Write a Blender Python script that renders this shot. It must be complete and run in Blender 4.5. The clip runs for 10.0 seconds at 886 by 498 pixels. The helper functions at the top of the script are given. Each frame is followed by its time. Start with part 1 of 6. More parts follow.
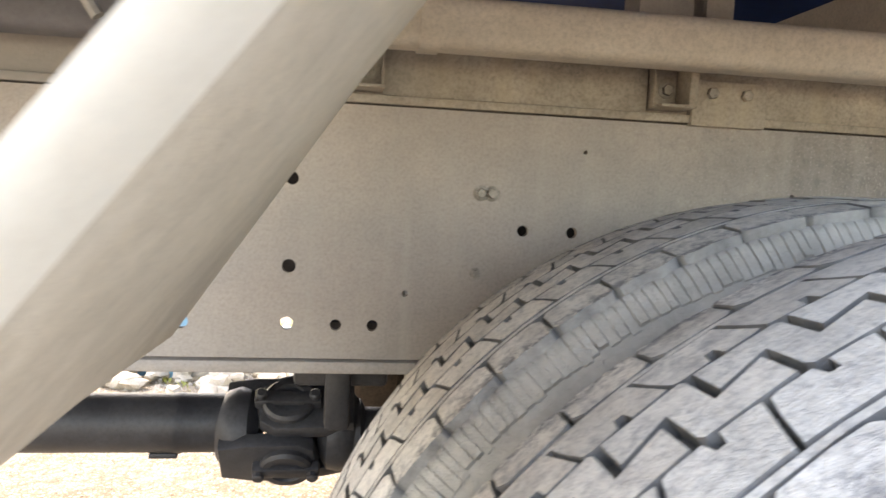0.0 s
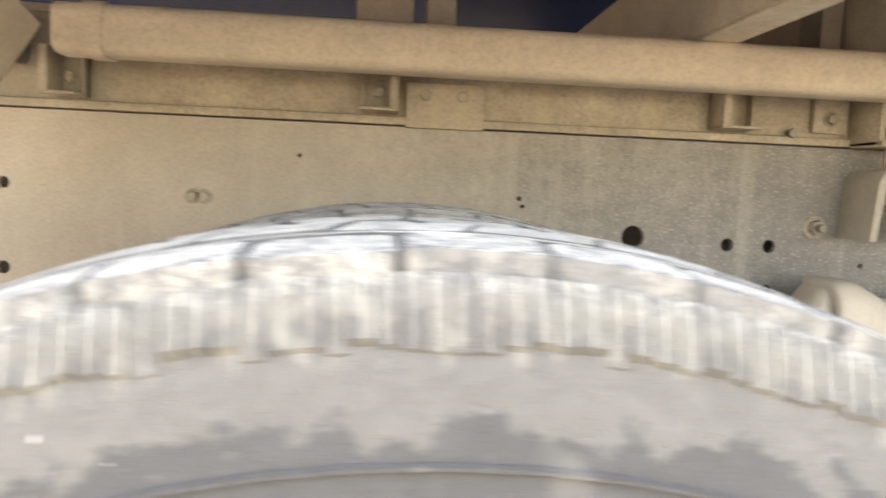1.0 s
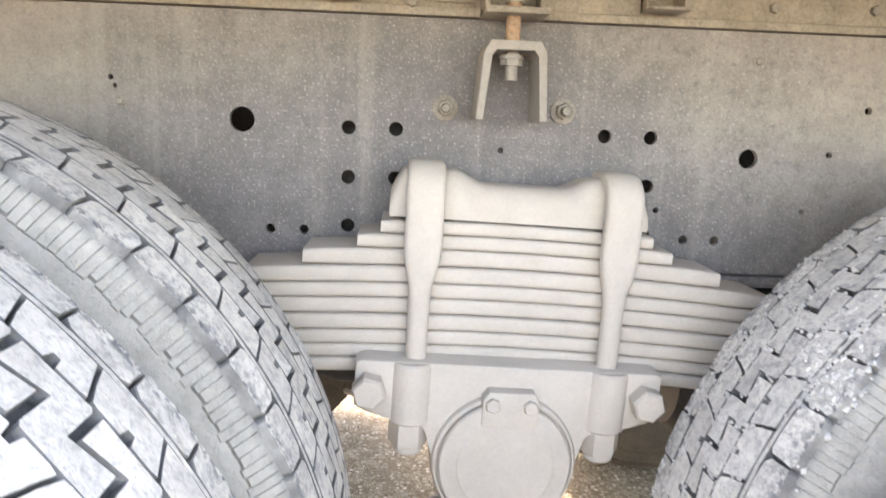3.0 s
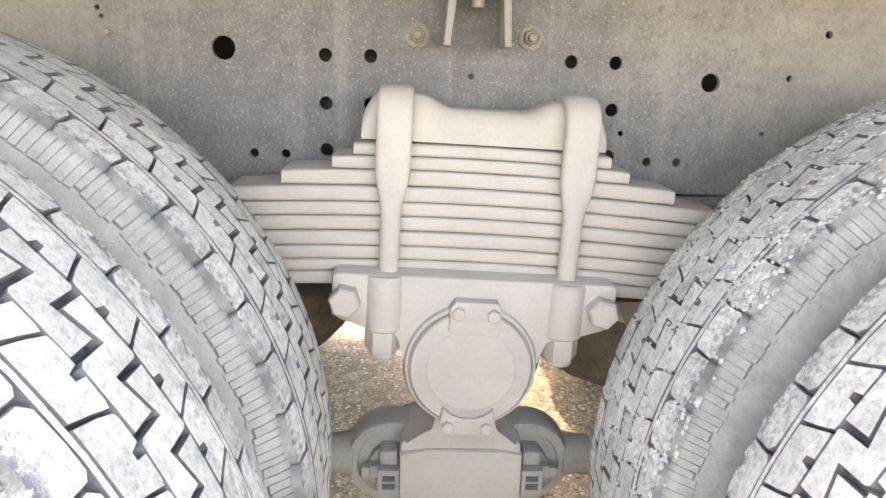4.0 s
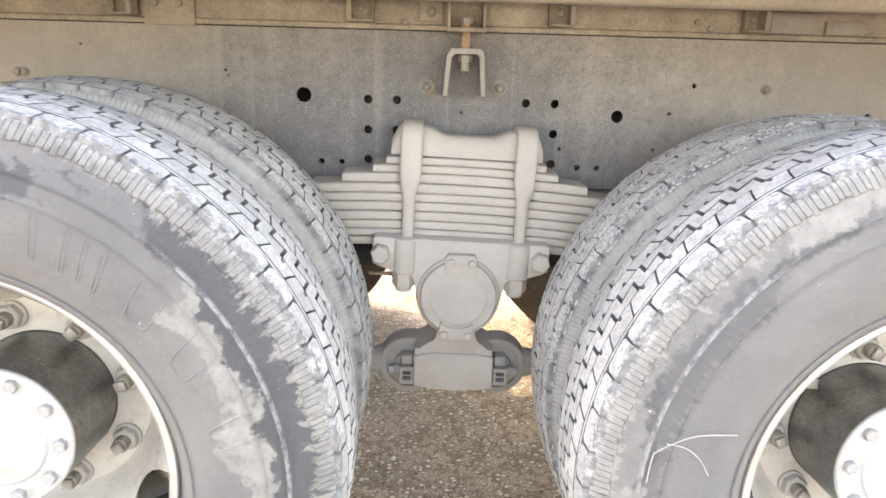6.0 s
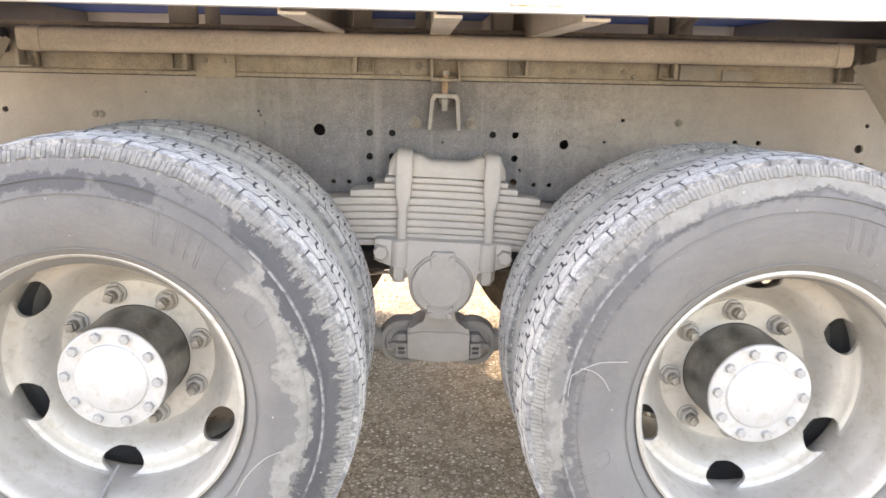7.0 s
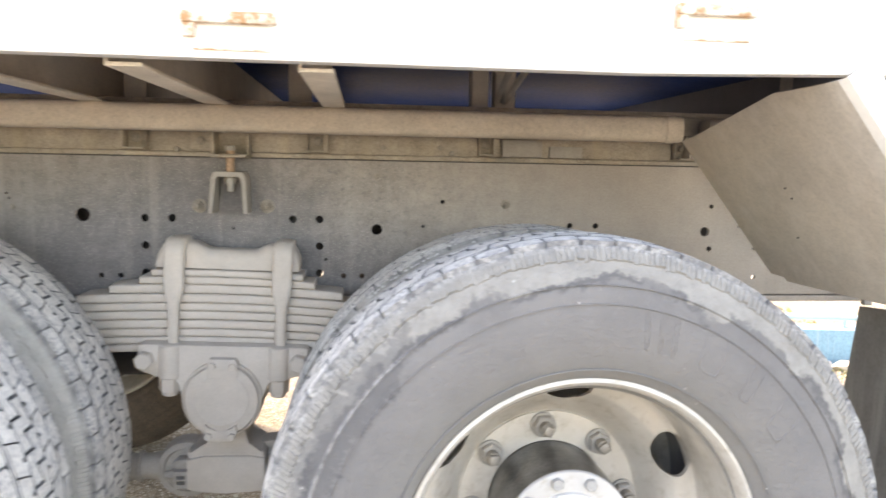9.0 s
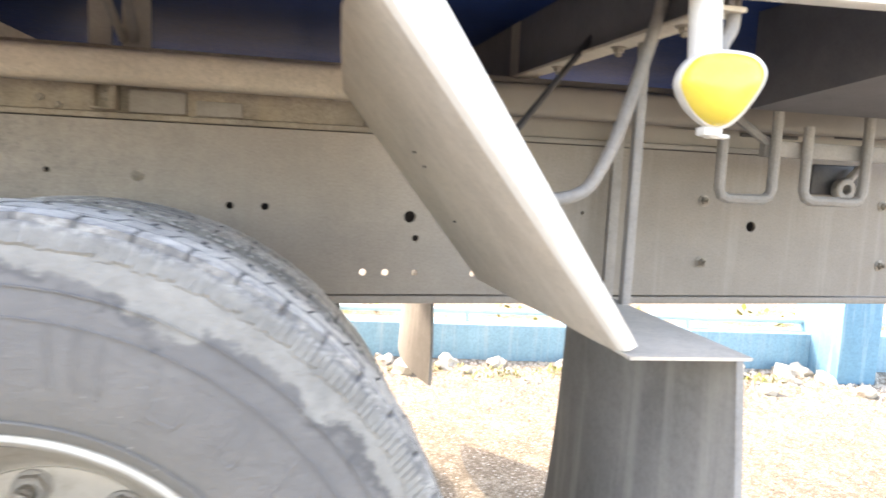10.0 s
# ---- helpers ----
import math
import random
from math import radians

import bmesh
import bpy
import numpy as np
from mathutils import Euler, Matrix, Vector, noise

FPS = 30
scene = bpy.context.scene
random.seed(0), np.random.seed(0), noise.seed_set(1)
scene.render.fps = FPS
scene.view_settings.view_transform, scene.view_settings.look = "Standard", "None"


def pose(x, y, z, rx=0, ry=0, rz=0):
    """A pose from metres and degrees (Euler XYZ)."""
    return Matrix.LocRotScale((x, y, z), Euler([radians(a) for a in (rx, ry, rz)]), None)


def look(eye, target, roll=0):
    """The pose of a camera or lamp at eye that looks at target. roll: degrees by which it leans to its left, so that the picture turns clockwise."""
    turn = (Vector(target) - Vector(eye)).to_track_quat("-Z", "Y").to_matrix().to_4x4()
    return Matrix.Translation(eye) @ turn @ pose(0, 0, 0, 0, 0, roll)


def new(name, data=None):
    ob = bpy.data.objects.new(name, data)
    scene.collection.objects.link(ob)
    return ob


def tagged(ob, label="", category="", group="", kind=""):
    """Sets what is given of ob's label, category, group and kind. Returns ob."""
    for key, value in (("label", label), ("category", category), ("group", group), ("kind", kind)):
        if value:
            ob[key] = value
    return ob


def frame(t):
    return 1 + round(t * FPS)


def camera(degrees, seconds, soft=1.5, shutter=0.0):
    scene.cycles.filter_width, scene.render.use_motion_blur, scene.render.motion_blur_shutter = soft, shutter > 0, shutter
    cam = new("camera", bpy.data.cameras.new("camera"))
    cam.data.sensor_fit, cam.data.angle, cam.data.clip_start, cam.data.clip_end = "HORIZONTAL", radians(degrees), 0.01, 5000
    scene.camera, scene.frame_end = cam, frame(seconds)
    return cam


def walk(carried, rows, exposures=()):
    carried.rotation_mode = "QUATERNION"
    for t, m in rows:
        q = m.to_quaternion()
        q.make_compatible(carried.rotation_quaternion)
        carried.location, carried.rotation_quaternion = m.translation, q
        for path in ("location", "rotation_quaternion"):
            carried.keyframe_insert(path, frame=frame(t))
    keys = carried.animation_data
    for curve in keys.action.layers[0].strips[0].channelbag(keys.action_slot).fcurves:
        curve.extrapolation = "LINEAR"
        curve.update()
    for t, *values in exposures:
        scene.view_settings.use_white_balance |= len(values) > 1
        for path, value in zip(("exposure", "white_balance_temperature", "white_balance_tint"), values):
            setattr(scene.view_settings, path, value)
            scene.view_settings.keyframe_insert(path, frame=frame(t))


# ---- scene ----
cam = camera(64.5, 10.0, shutter=0.25)
PATH = [
    (0, (-1.131, -0.919, 1.02), (-0.859, 1.056, 0.861), 2.7),
    (0.2, (-1.064, -0.913, 1.028), (-0.812, 1.065, 0.878), 2.7),
    (0.5, (-0.938, -0.926, 1.034), (-0.731, 1.058, 0.893), 2.3),
    (0.8, (-0.828, -0.957, 1.045), (-0.627, 1.026, 0.883), 2.4),
    (1, (-0.695, -0.975, 1.051), (-0.533, 1.011, 0.87), 2.5),
    (1.5, (-0.493, -0.961, 1.019), (-0.32, 1.022, 0.82), 2.6),
    (2, (-0.338, -0.891, 1.022), (-0.185, 1.092, 0.811), 2.2),
    (2.5, (-0.219, -0.905, 1.018), (-0.091, 1.076, 0.773), 1.8),
    (3, (-0.131, -0.956, 0.999), (-0.012, 1.007, 0.634), 2.1),
    (3.2, (-0.113, -0.972, 0.99), (0.003, 0.98, 0.569), 2.1),
    (4.3, (-0.076, -1.03, 0.99), (0.007, 0.887, 0.427), 1.6),
    (4.5, (-0.073, -1.032, 0.99), (0.006, 0.881, 0.414), 1.7),
    (5, (-0.054, -1.149, 1.025), (-0.016, 0.767, 0.451), 1.7),
    (5.5, (-0.018, -1.38, 1.058), (0.0, 0.538, 0.49), 1.6),
    (5.7, (-0.036, -1.457, 1.076), (-0.01, 0.461, 0.511), 1.6),
    (6.8, (-0.081, -1.907, 1.151), (-0.022, 0.025, 0.637), 1.4),
    (7, (-0.058, -1.997, 1.16), (0.006, -0.06, 0.664), 1.2),
    (7.5, (-0.046, -2.117, 1.178), (0.034, -0.17, 0.727), 1.2),
    (8, (-0.005, -2.062, 1.146), (0.084, -0.105, 0.744), 1.0),
    (8.5, (0.098, -1.894, 1.124), (0.206, 0.076, 0.797), 0.8),
    (9, (0.311, -1.74, 1.119), (0.539, 0.233, 0.884), 1.1),
    (9.5, (0.614, -1.624, 1.105), (0.943, 0.334, 0.871), 2.0),
    (10, (0.934, -1.448, 1.074), (1.389, 0.485, 0.834), 2.7),
]
walk(cam, [(t, look(eye, target, roll)) for t, eye, target, roll in PATH],
     [(0.0, 3.23, 8800, 17), (0.5, 3.52, 8800, 18), (1.0, 3.68, 11300, 17), (1.5, 3.58, 11400, 16), (2.0, 3.53, 10000, 18), (2.5, 3.68, 9200, 19), (3.0, 3.93, 9100, 20), (4.5, 3.82, 9700, 20), (5.5, 3.73, 9500, 20), (7.0, 3.34, 9300, 21), (7.5, 3.28, 9200, 20), (9.0, 3.27, 9000, 19), (9.5, 3.31, 8900, 18), (10.0, 3.26, 8600, 18)])

# ---- world, sun and sky ----
SUN_EL = 46.4
world = bpy.data.worlds.new("sky")
scene.world = world
world.use_nodes = True
wn = world.node_tree
sky = wn.nodes.new("ShaderNodeTexSky")
sky.sky_type = "NISHITA"
sky.sun_disc = False
sky.sun_elevation = radians(SUN_EL)
sky.sun_rotation = radians(-39)
sky.dust_density = 2.0
back = wn.nodes["Background"]
back.inputs["Strength"].default_value = 0.15
wn.links.new(sky.outputs["Color"], back.inputs["Color"])

sun_data = bpy.data.lights.new("sun", "SUN")
sun_data.energy = 0.78
sun_data.angle = radians(1.0)
sun_data.color = (1.0, 0.965, 0.90)
sun = new("sun", sun_data)
sun.matrix_basis = look((-6.0, 7.4, 10.0), (0.0, 0.0, 0.0))


# ---- materials ----
def nodes_of(name):
    m = bpy.data.materials.new(name)
    m.use_nodes = True
    return m, m.node_tree, m.node_tree.nodes["Principled BSDF"]


def coords(nt, scale=(1, 1, 1)):
    tc = nt.nodes.new("ShaderNodeTexCoord")
    mp = nt.nodes.new("ShaderNodeMapping")
    mp.inputs["Scale"].default_value = scale
    nt.links.new(tc.outputs["Object"], mp.inputs["Vector"])
    return mp.outputs["Vector"]


def noise_of(nt, vec, scale, detail=4.0, rough=0.6):
    n = nt.nodes.new("ShaderNodeTexNoise")
    n.inputs["Scale"].default_value = scale
    n.inputs["Detail"].default_value = detail
    n.inputs["Roughness"].default_value = rough
    nt.links.new(vec, n.inputs["Vector"])
    return n.outputs["Fac"]


def ramp_of(nt, fac, stops):
    r = nt.nodes.new("ShaderNodeValToRGB")
    while len(r.color_ramp.elements) < len(stops):
        r.color_ramp.elements.new(0.5)
    for e, (p, c) in zip(r.color_ramp.elements, stops):
        e.position = p
        e.color = (c, c, c, 1) if isinstance(c, (int, float)) else (*c, 1)
    nt.links.new(fac, r.inputs["Fac"])
    return r.outputs["Color"]


def mix_of(nt, fac, a, b, mode="MIX"):
    n = nt.nodes.new("ShaderNodeMix")
    n.data_type = "RGBA"
    n.blend_type = mode
    for sock, v in ((n.inputs[0], fac), (n.inputs[6], a), (n.inputs[7], b)):
        if isinstance(v, bpy.types.NodeSocket):
            nt.links.new(v, sock)
        elif isinstance(v, (int, float)):
            sock.default_value = v
        else:
            sock.default_value = (*v, 1)
    return n.outputs[2]


def maths(nt, op, a, b=0.0, c=0.0):
    n = nt.nodes.new("ShaderNodeMath")
    n.operation = op
    for sock, v in zip(n.inputs, (a, b, c)):
        if isinstance(v, bpy.types.NodeSocket):
            nt.links.new(v, sock)
        else:
            sock.default_value = v
    return n.outputs[0]


def bump_of(nt, bsdf, height, strength, dist):
    b = nt.nodes.new("ShaderNodeBump")
    b.inputs["Strength"].default_value = strength
    b.inputs["Distance"].default_value = dist
    nt.links.new(height, b.inputs["Height"])
    nt.links.new(b.outputs["Normal"], bsdf.inputs["Normal"])


def dusty(name, light, dark, rough=0.75, metal=0.0, broad=6.0, fine=180.0, spots=None, streak=None, bump=0.25, speck=0.7):
    """Painted or bare metal under dust: broad patches, fine grit, optional light specks and vertical streaks."""
    m, nt, b = nodes_of(name)
    v = coords(nt)
    col = mix_of(nt, ramp_of(nt, noise_of(nt, v, broad, 5), [(0.3, 0.0), (0.7, 1.0)]), dark, light)
    grit = noise_of(nt, v, fine, 3, 0.7)
    col = mix_of(nt, speck, col, ramp_of(nt, grit, [(0.32, 0.5), (0.55, 1.0), (0.72, 1.12)]), "MULTIPLY")
    mottle = noise_of(nt, v, fine * 0.22, 5, 0.75)
    col = mix_of(nt, speck * 0.65, col, ramp_of(nt, mottle, [(0.34, 0.6), (0.6, 1.05)]), "MULTIPLY")
    if streak:
        s = noise_of(nt, coords(nt, (26, 26, 1.6)), 1.0, 4)
        col = mix_of(nt, maths(nt, "MULTIPLY", ramp_of(nt, s, [(0.5, 0.0), (0.72, 1.0)]), 0.5), col, streak)
    if spots:
        s = noise_of(nt, v, fine * 0.8, 1, 0.5)
        col = mix_of(nt, ramp_of(nt, s, [(0.70, 0.0), (0.76, 1.0)]), col, spots)
    nt.links.new(col, b.inputs["Base Color"])
    b.inputs["Metallic"].default_value = metal
    nt.links.new(ramp_of(nt, grit, [(0.2, max(0.0, rough - 0.12)), (0.8, min(1.0, rough + 0.12))]), b.inputs["Roughness"])
    bump_of(nt, b, grit, bump, 0.002)
    return m



def rail_paint():
    """Blue-grey chassis paint, filmed over with beige dust that thins out towards the axle bracket."""
    m, nt, b = nodes_of("rail_paint_dusty")
    v = coords(nt)
    tc = nt.nodes.new("ShaderNodeTexCoord")
    sep = nt.nodes.new("ShaderNodeSeparateXYZ")
    nt.links.new(tc.outputs["Object"], sep.inputs[0])
    wide = noise_of(nt, v, 2.6, 4)
    away = maths(nt, "ABSOLUTE", sep.outputs[0])
    near = ramp_of(nt, away, [(0.35, 1.0), (0.85, 0.12)])
    lean = maths(nt, "ADD", away, maths(nt, "MULTIPLY", sep.outputs[0], 0.22))
    film = maths(nt, "ADD", lean, maths(nt, "MULTIPLY", maths(nt, "SUBTRACT", wide, 0.5), 0.8))
    film = maths(nt, "ADD", film, maths(nt, "MULTIPLY", maths(nt, "SUBTRACT", sep.outputs[2], 0.97), 1.6))
    film = ramp_of(nt, film, [(0.16, 0.0), (0.86, 1.0)])
    col = mix_of(nt, film, (0.214, 0.202, 0.201), (0.41, 0.363, 0.320))
    # darker and browner on the long plain stretch ahead of the wheels
    ahead = maths(nt, "ADD", sep.outputs[0], maths(nt, "MULTIPLY", maths(nt, "SUBTRACT", wide, 0.5), 0.6))
    grime_tone = maths(nt, "MULTIPLY", maths(nt, "SUBTRACT", ahead, 1.15), 1.6)
    col = mix_of(nt, ramp_of(nt, grime_tone, [(0.0, 0.0), (0.8, 0.9)]), col, (0.262, 0.236, 0.209))
    patch = noise_of(nt, v, 9, 6, 0.7)
    col = mix_of(nt, maths(nt, "ADD", maths(nt, "MULTIPLY", near, 0.4), 0.3), col, ramp_of(nt, patch, [(0.35, 0.66), (0.65, 1.12)]), "MULTIPLY")
    blotch = noise_of(nt, v, 34, 6, 0.8)
    col = mix_of(nt, maths(nt, "MULTIPLY", near, 0.6), col, ramp_of(nt, blotch, [(0.36, 0.62), (0.60, 1.08)]), "MULTIPLY")
    grit = noise_of(nt, v, 230, 3, 0.7)
    col = mix_of(nt, 0.45, col, ramp_of(nt, grit, [(0.32, 0.62), (0.55, 1.0), (0.72, 1.1)]), "MULTIPLY")
    run = noise_of(nt, coords(nt, (30, 30, 1.5)), 1.0, 4)
    col = mix_of(nt, maths(nt, "MULTIPLY", ramp_of(nt, run, [(0.52, 0.0), (0.72, 1.0)]), 0.35), col, (0.40, 0.375, 0.335))
    # splashed grit: pale flecks and dark spatter, thickest over the spring
    fleck = noise_of(nt, v, 280, 2, 0.6)
    col = mix_of(nt, maths(nt, "MULTIPLY", ramp_of(nt, fleck, [(0.58, 0.0), (0.70, 0.7)]), near), col, (0.50, 0.48, 0.44))
    spat = noise_of(nt, v, 75, 5, 0.75)
    col = mix_of(nt, maths(nt, "MULTIPLY", ramp_of(nt, spat, [(0.52, 0.0), (0.64, 0.55)]), near), col, (0.13, 0.13, 0.135))
    nt.links.new(col, b.inputs["Base Color"])
    nt.links.new(ramp_of(nt, patch, [(0.3, 0.55), (0.7, 0.8)]), b.inputs["Roughness"])
    bump_of(nt, b, grit, 0.15, 0.002)
    return m


RAIL = rail_paint()
SUBFRAME = dusty("subframe_paint_dusty", (0.50, 0.438, 0.36), (0.27, 0.232, 0.188), 0.75, broad=7.0, fine=200, streak=(0.43, 0.36, 0.26), speck=0.62)
def grey_ends(m, grey, start, stop):
    """Mixes the colour towards grey on the stretches ahead of and behind the wheels."""
    nt = m.node_tree
    b = nt.nodes["Principled BSDF"]
    beige = b.inputs["Base Color"].links[0].from_socket
    tc = nt.nodes.new("ShaderNodeTexCoord")
    sep = nt.nodes.new("ShaderNodeSeparateXYZ")
    nt.links.new(tc.outputs["Object"], sep.inputs[0])
    wide = maths(nt, "MULTIPLY", maths(nt, "SUBTRACT", noise_of(nt, tc.outputs["Object"], 5, 4), 0.5), 0.3)
    far = ramp_of(nt, maths(nt, "SUBTRACT", maths(nt, "ADD", maths(nt, "ABSOLUTE", sep.outputs[0]), wide), start), [(0.0, 0.0), (stop - start, 0.85)])
    nt.links.new(mix_of(nt, far, beige, grey), b.inputs["Base Color"])


grey_ends(SUBFRAME, (0.255, 0.238, 0.222), 1.0, 1.3)
TUBE = dusty("tube_paint_dusty", (0.67, 0.60, 0.505), (0.53, 0.475, 0.40), 0.65, broad=7.0, fine=200, speck=0.4)
SPRING = dusty("spring_paint_dusty", (0.57, 0.515, 0.455), (0.475, 0.43, 0.377), 0.7, broad=12.0, fine=260, bump=0.12, speck=0.15)
CAST = dusty("cast_iron_dusty", (0.42, 0.39, 0.35), (0.33, 0.305, 0.275), 0.75, broad=10.0, fine=220, speck=0.28)
SHAFT = dusty("dark_grease_and_shade", (0.060, 0.060, 0.065), (0.024, 0.024, 0.028), 0.5, broad=8.0, fine=140)
FLOOR_STEEL = dusty("floor_steel_dark", (0.030, 0.062, 0.205), (0.020, 0.043, 0.140), 0.5, broad=3.0, fine=60, bump=0.1, speck=0.3)
BODY = dusty("body_white_paint", (0.82, 0.81, 0.77), (0.76, 0.74, 0.69), 0.45, broad=3.0, fine=90, bump=0.06, speck=0.08)
FENDER = dusty("fender_paint_dusty", (0.64, 0.575, 0.485), (0.475, 0.43, 0.365), 0.6, broad=5.0, fine=160, streak=(0.66, 0.61, 0.54), speck=0.3)
FLOOR_STEEL.node_tree.nodes["Principled BSDF"].inputs["Specular IOR Level"].default_value = 0.01
# the fender paint again, made whiter: bright light on the lip put into colour
LIT_LIP = dusty("fender_paint_lit", (0.82, 0.80, 0.75), (0.76, 0.73, 0.67), 0.5, broad=7.0, fine=140, bump=0.1, speck=0.1)
def rusty_white():
    m, nt, b = nodes_of("rust_stained_white_paint")
    v = coords(nt)
    f = ramp_of(nt, noise_of(nt, v, 30, 6, 0.7), [(0.42, 0.0), (0.56, 1.0)])
    nt.links.new(mix_of(nt, f, (0.45, 0.25, 0.12), (0.78, 0.74, 0.66)), b.inputs["Base Color"])
    b.inputs["Roughness"].default_value = 0.8
    return m


RUSTWHITE = rusty_white()
PALERUST = dusty("pale_dusty_rust", (0.58, 0.40, 0.28), (0.42, 0.27, 0.17), 0.85, broad=30.0, fine=200)
BOLT = dusty("bolt_steel", (0.42, 0.38, 0.33), (0.24, 0.215, 0.185), 0.55, metal=0.35, broad=40.0, fine=300)
RUBBERFLAP = dusty("mud_flap_rubber", (0.31, 0.30, 0.285), (0.21, 0.205, 0.20), 0.75, broad=5.0, fine=120, streak=(0.46, 0.45, 0.42), speck=0.35)
SHADED_RUBBER = dusty("brown_rubber_shaded", (0.13, 0.10, 0.075), (0.07, 0.055, 0.045), 0.85, broad=12.0, fine=120)
HOSE = dusty("hose_rubber", (0.035, 0.035, 0.04), (0.02, 0.02, 0.02), 0.5)
GREYBAR = dusty("grey_bar_paint", (0.34, 0.32, 0.30), (0.24, 0.23, 0.22), 0.6, broad=8.0, speck=0.3)
DARKGREY = dusty("dark_grey_box_and_shade", (0.155, 0.152, 0.165), (0.115, 0.113, 0.125), 0.6, broad=8.0, speck=0.3)
COVERBOLT = dusty("cover_bolt_paint", (0.40, 0.39, 0.37), (0.30, 0.29, 0.275), 0.55, broad=40.0, speck=0.2)
STRAW = dusty("dry_straw", (0.52, 0.50, 0.46), (0.42, 0.40, 0.36), 0.8, broad=30.0, speck=0.2)
WOOD = dusty("timber_chock", (0.42, 0.27, 0.14), (0.25, 0.15, 0.08), 0.85, broad=20.0)
CRUST = dusty("dried_mud_crust", (0.74, 0.72, 0.68), (0.55, 0.538, 0.515), 0.95, broad=16.0, fine=240, speck=0.35)
LAMPGREY = dusty("lamp_housing_plastic", (0.72, 0.70, 0.66), (0.6, 0.58, 0.54), 0.5, broad=20.0, bump=0.05, speck=0.08)


def wheel_paint(name, light, dark):
    m, nt, b = nodes_of(name)
    v = coords(nt)
    col = mix_of(nt, ramp_of(nt, noise_of(nt, v, 9, 5), [(0.35, 0.0), (0.68, 1.0)]), dark, light)
    grime_tone = noise_of(nt, v, 34, 5, 0.7)
    col = mix_of(nt, maths(nt, "MULTIPLY", ramp_of(nt, grime_tone, [(0.52, 0.0), (0.68, 1.0)]), 0.45), col, (0.33, 0.28, 0.21))
    nt.links.new(col, b.inputs["Base Color"])
    b.inputs["Metallic"].default_value = 0.3
    nt.links.new(ramp_of(nt, grime_tone, [(0.3, 0.36), (0.7, 0.62)]), b.inputs["Roughness"])
    bump_of(nt, b, noise_of(nt, v, 160, 3), 0.12, 0.001)
    return m


WHEEL = wheel_paint("wheel_silver_paint", (0.59, 0.558, 0.505), (0.47, 0.44, 0.39))
HUB = wheel_paint("hub_silver_paint", (0.62, 0.61, 0.59), (0.48, 0.475, 0.46))
BARREL = dusty("hub_barrel_steel", (0.30, 0.29, 0.27), (0.14, 0.135, 0.13), 0.4, metal=0.7, broad=14.0, fine=160)


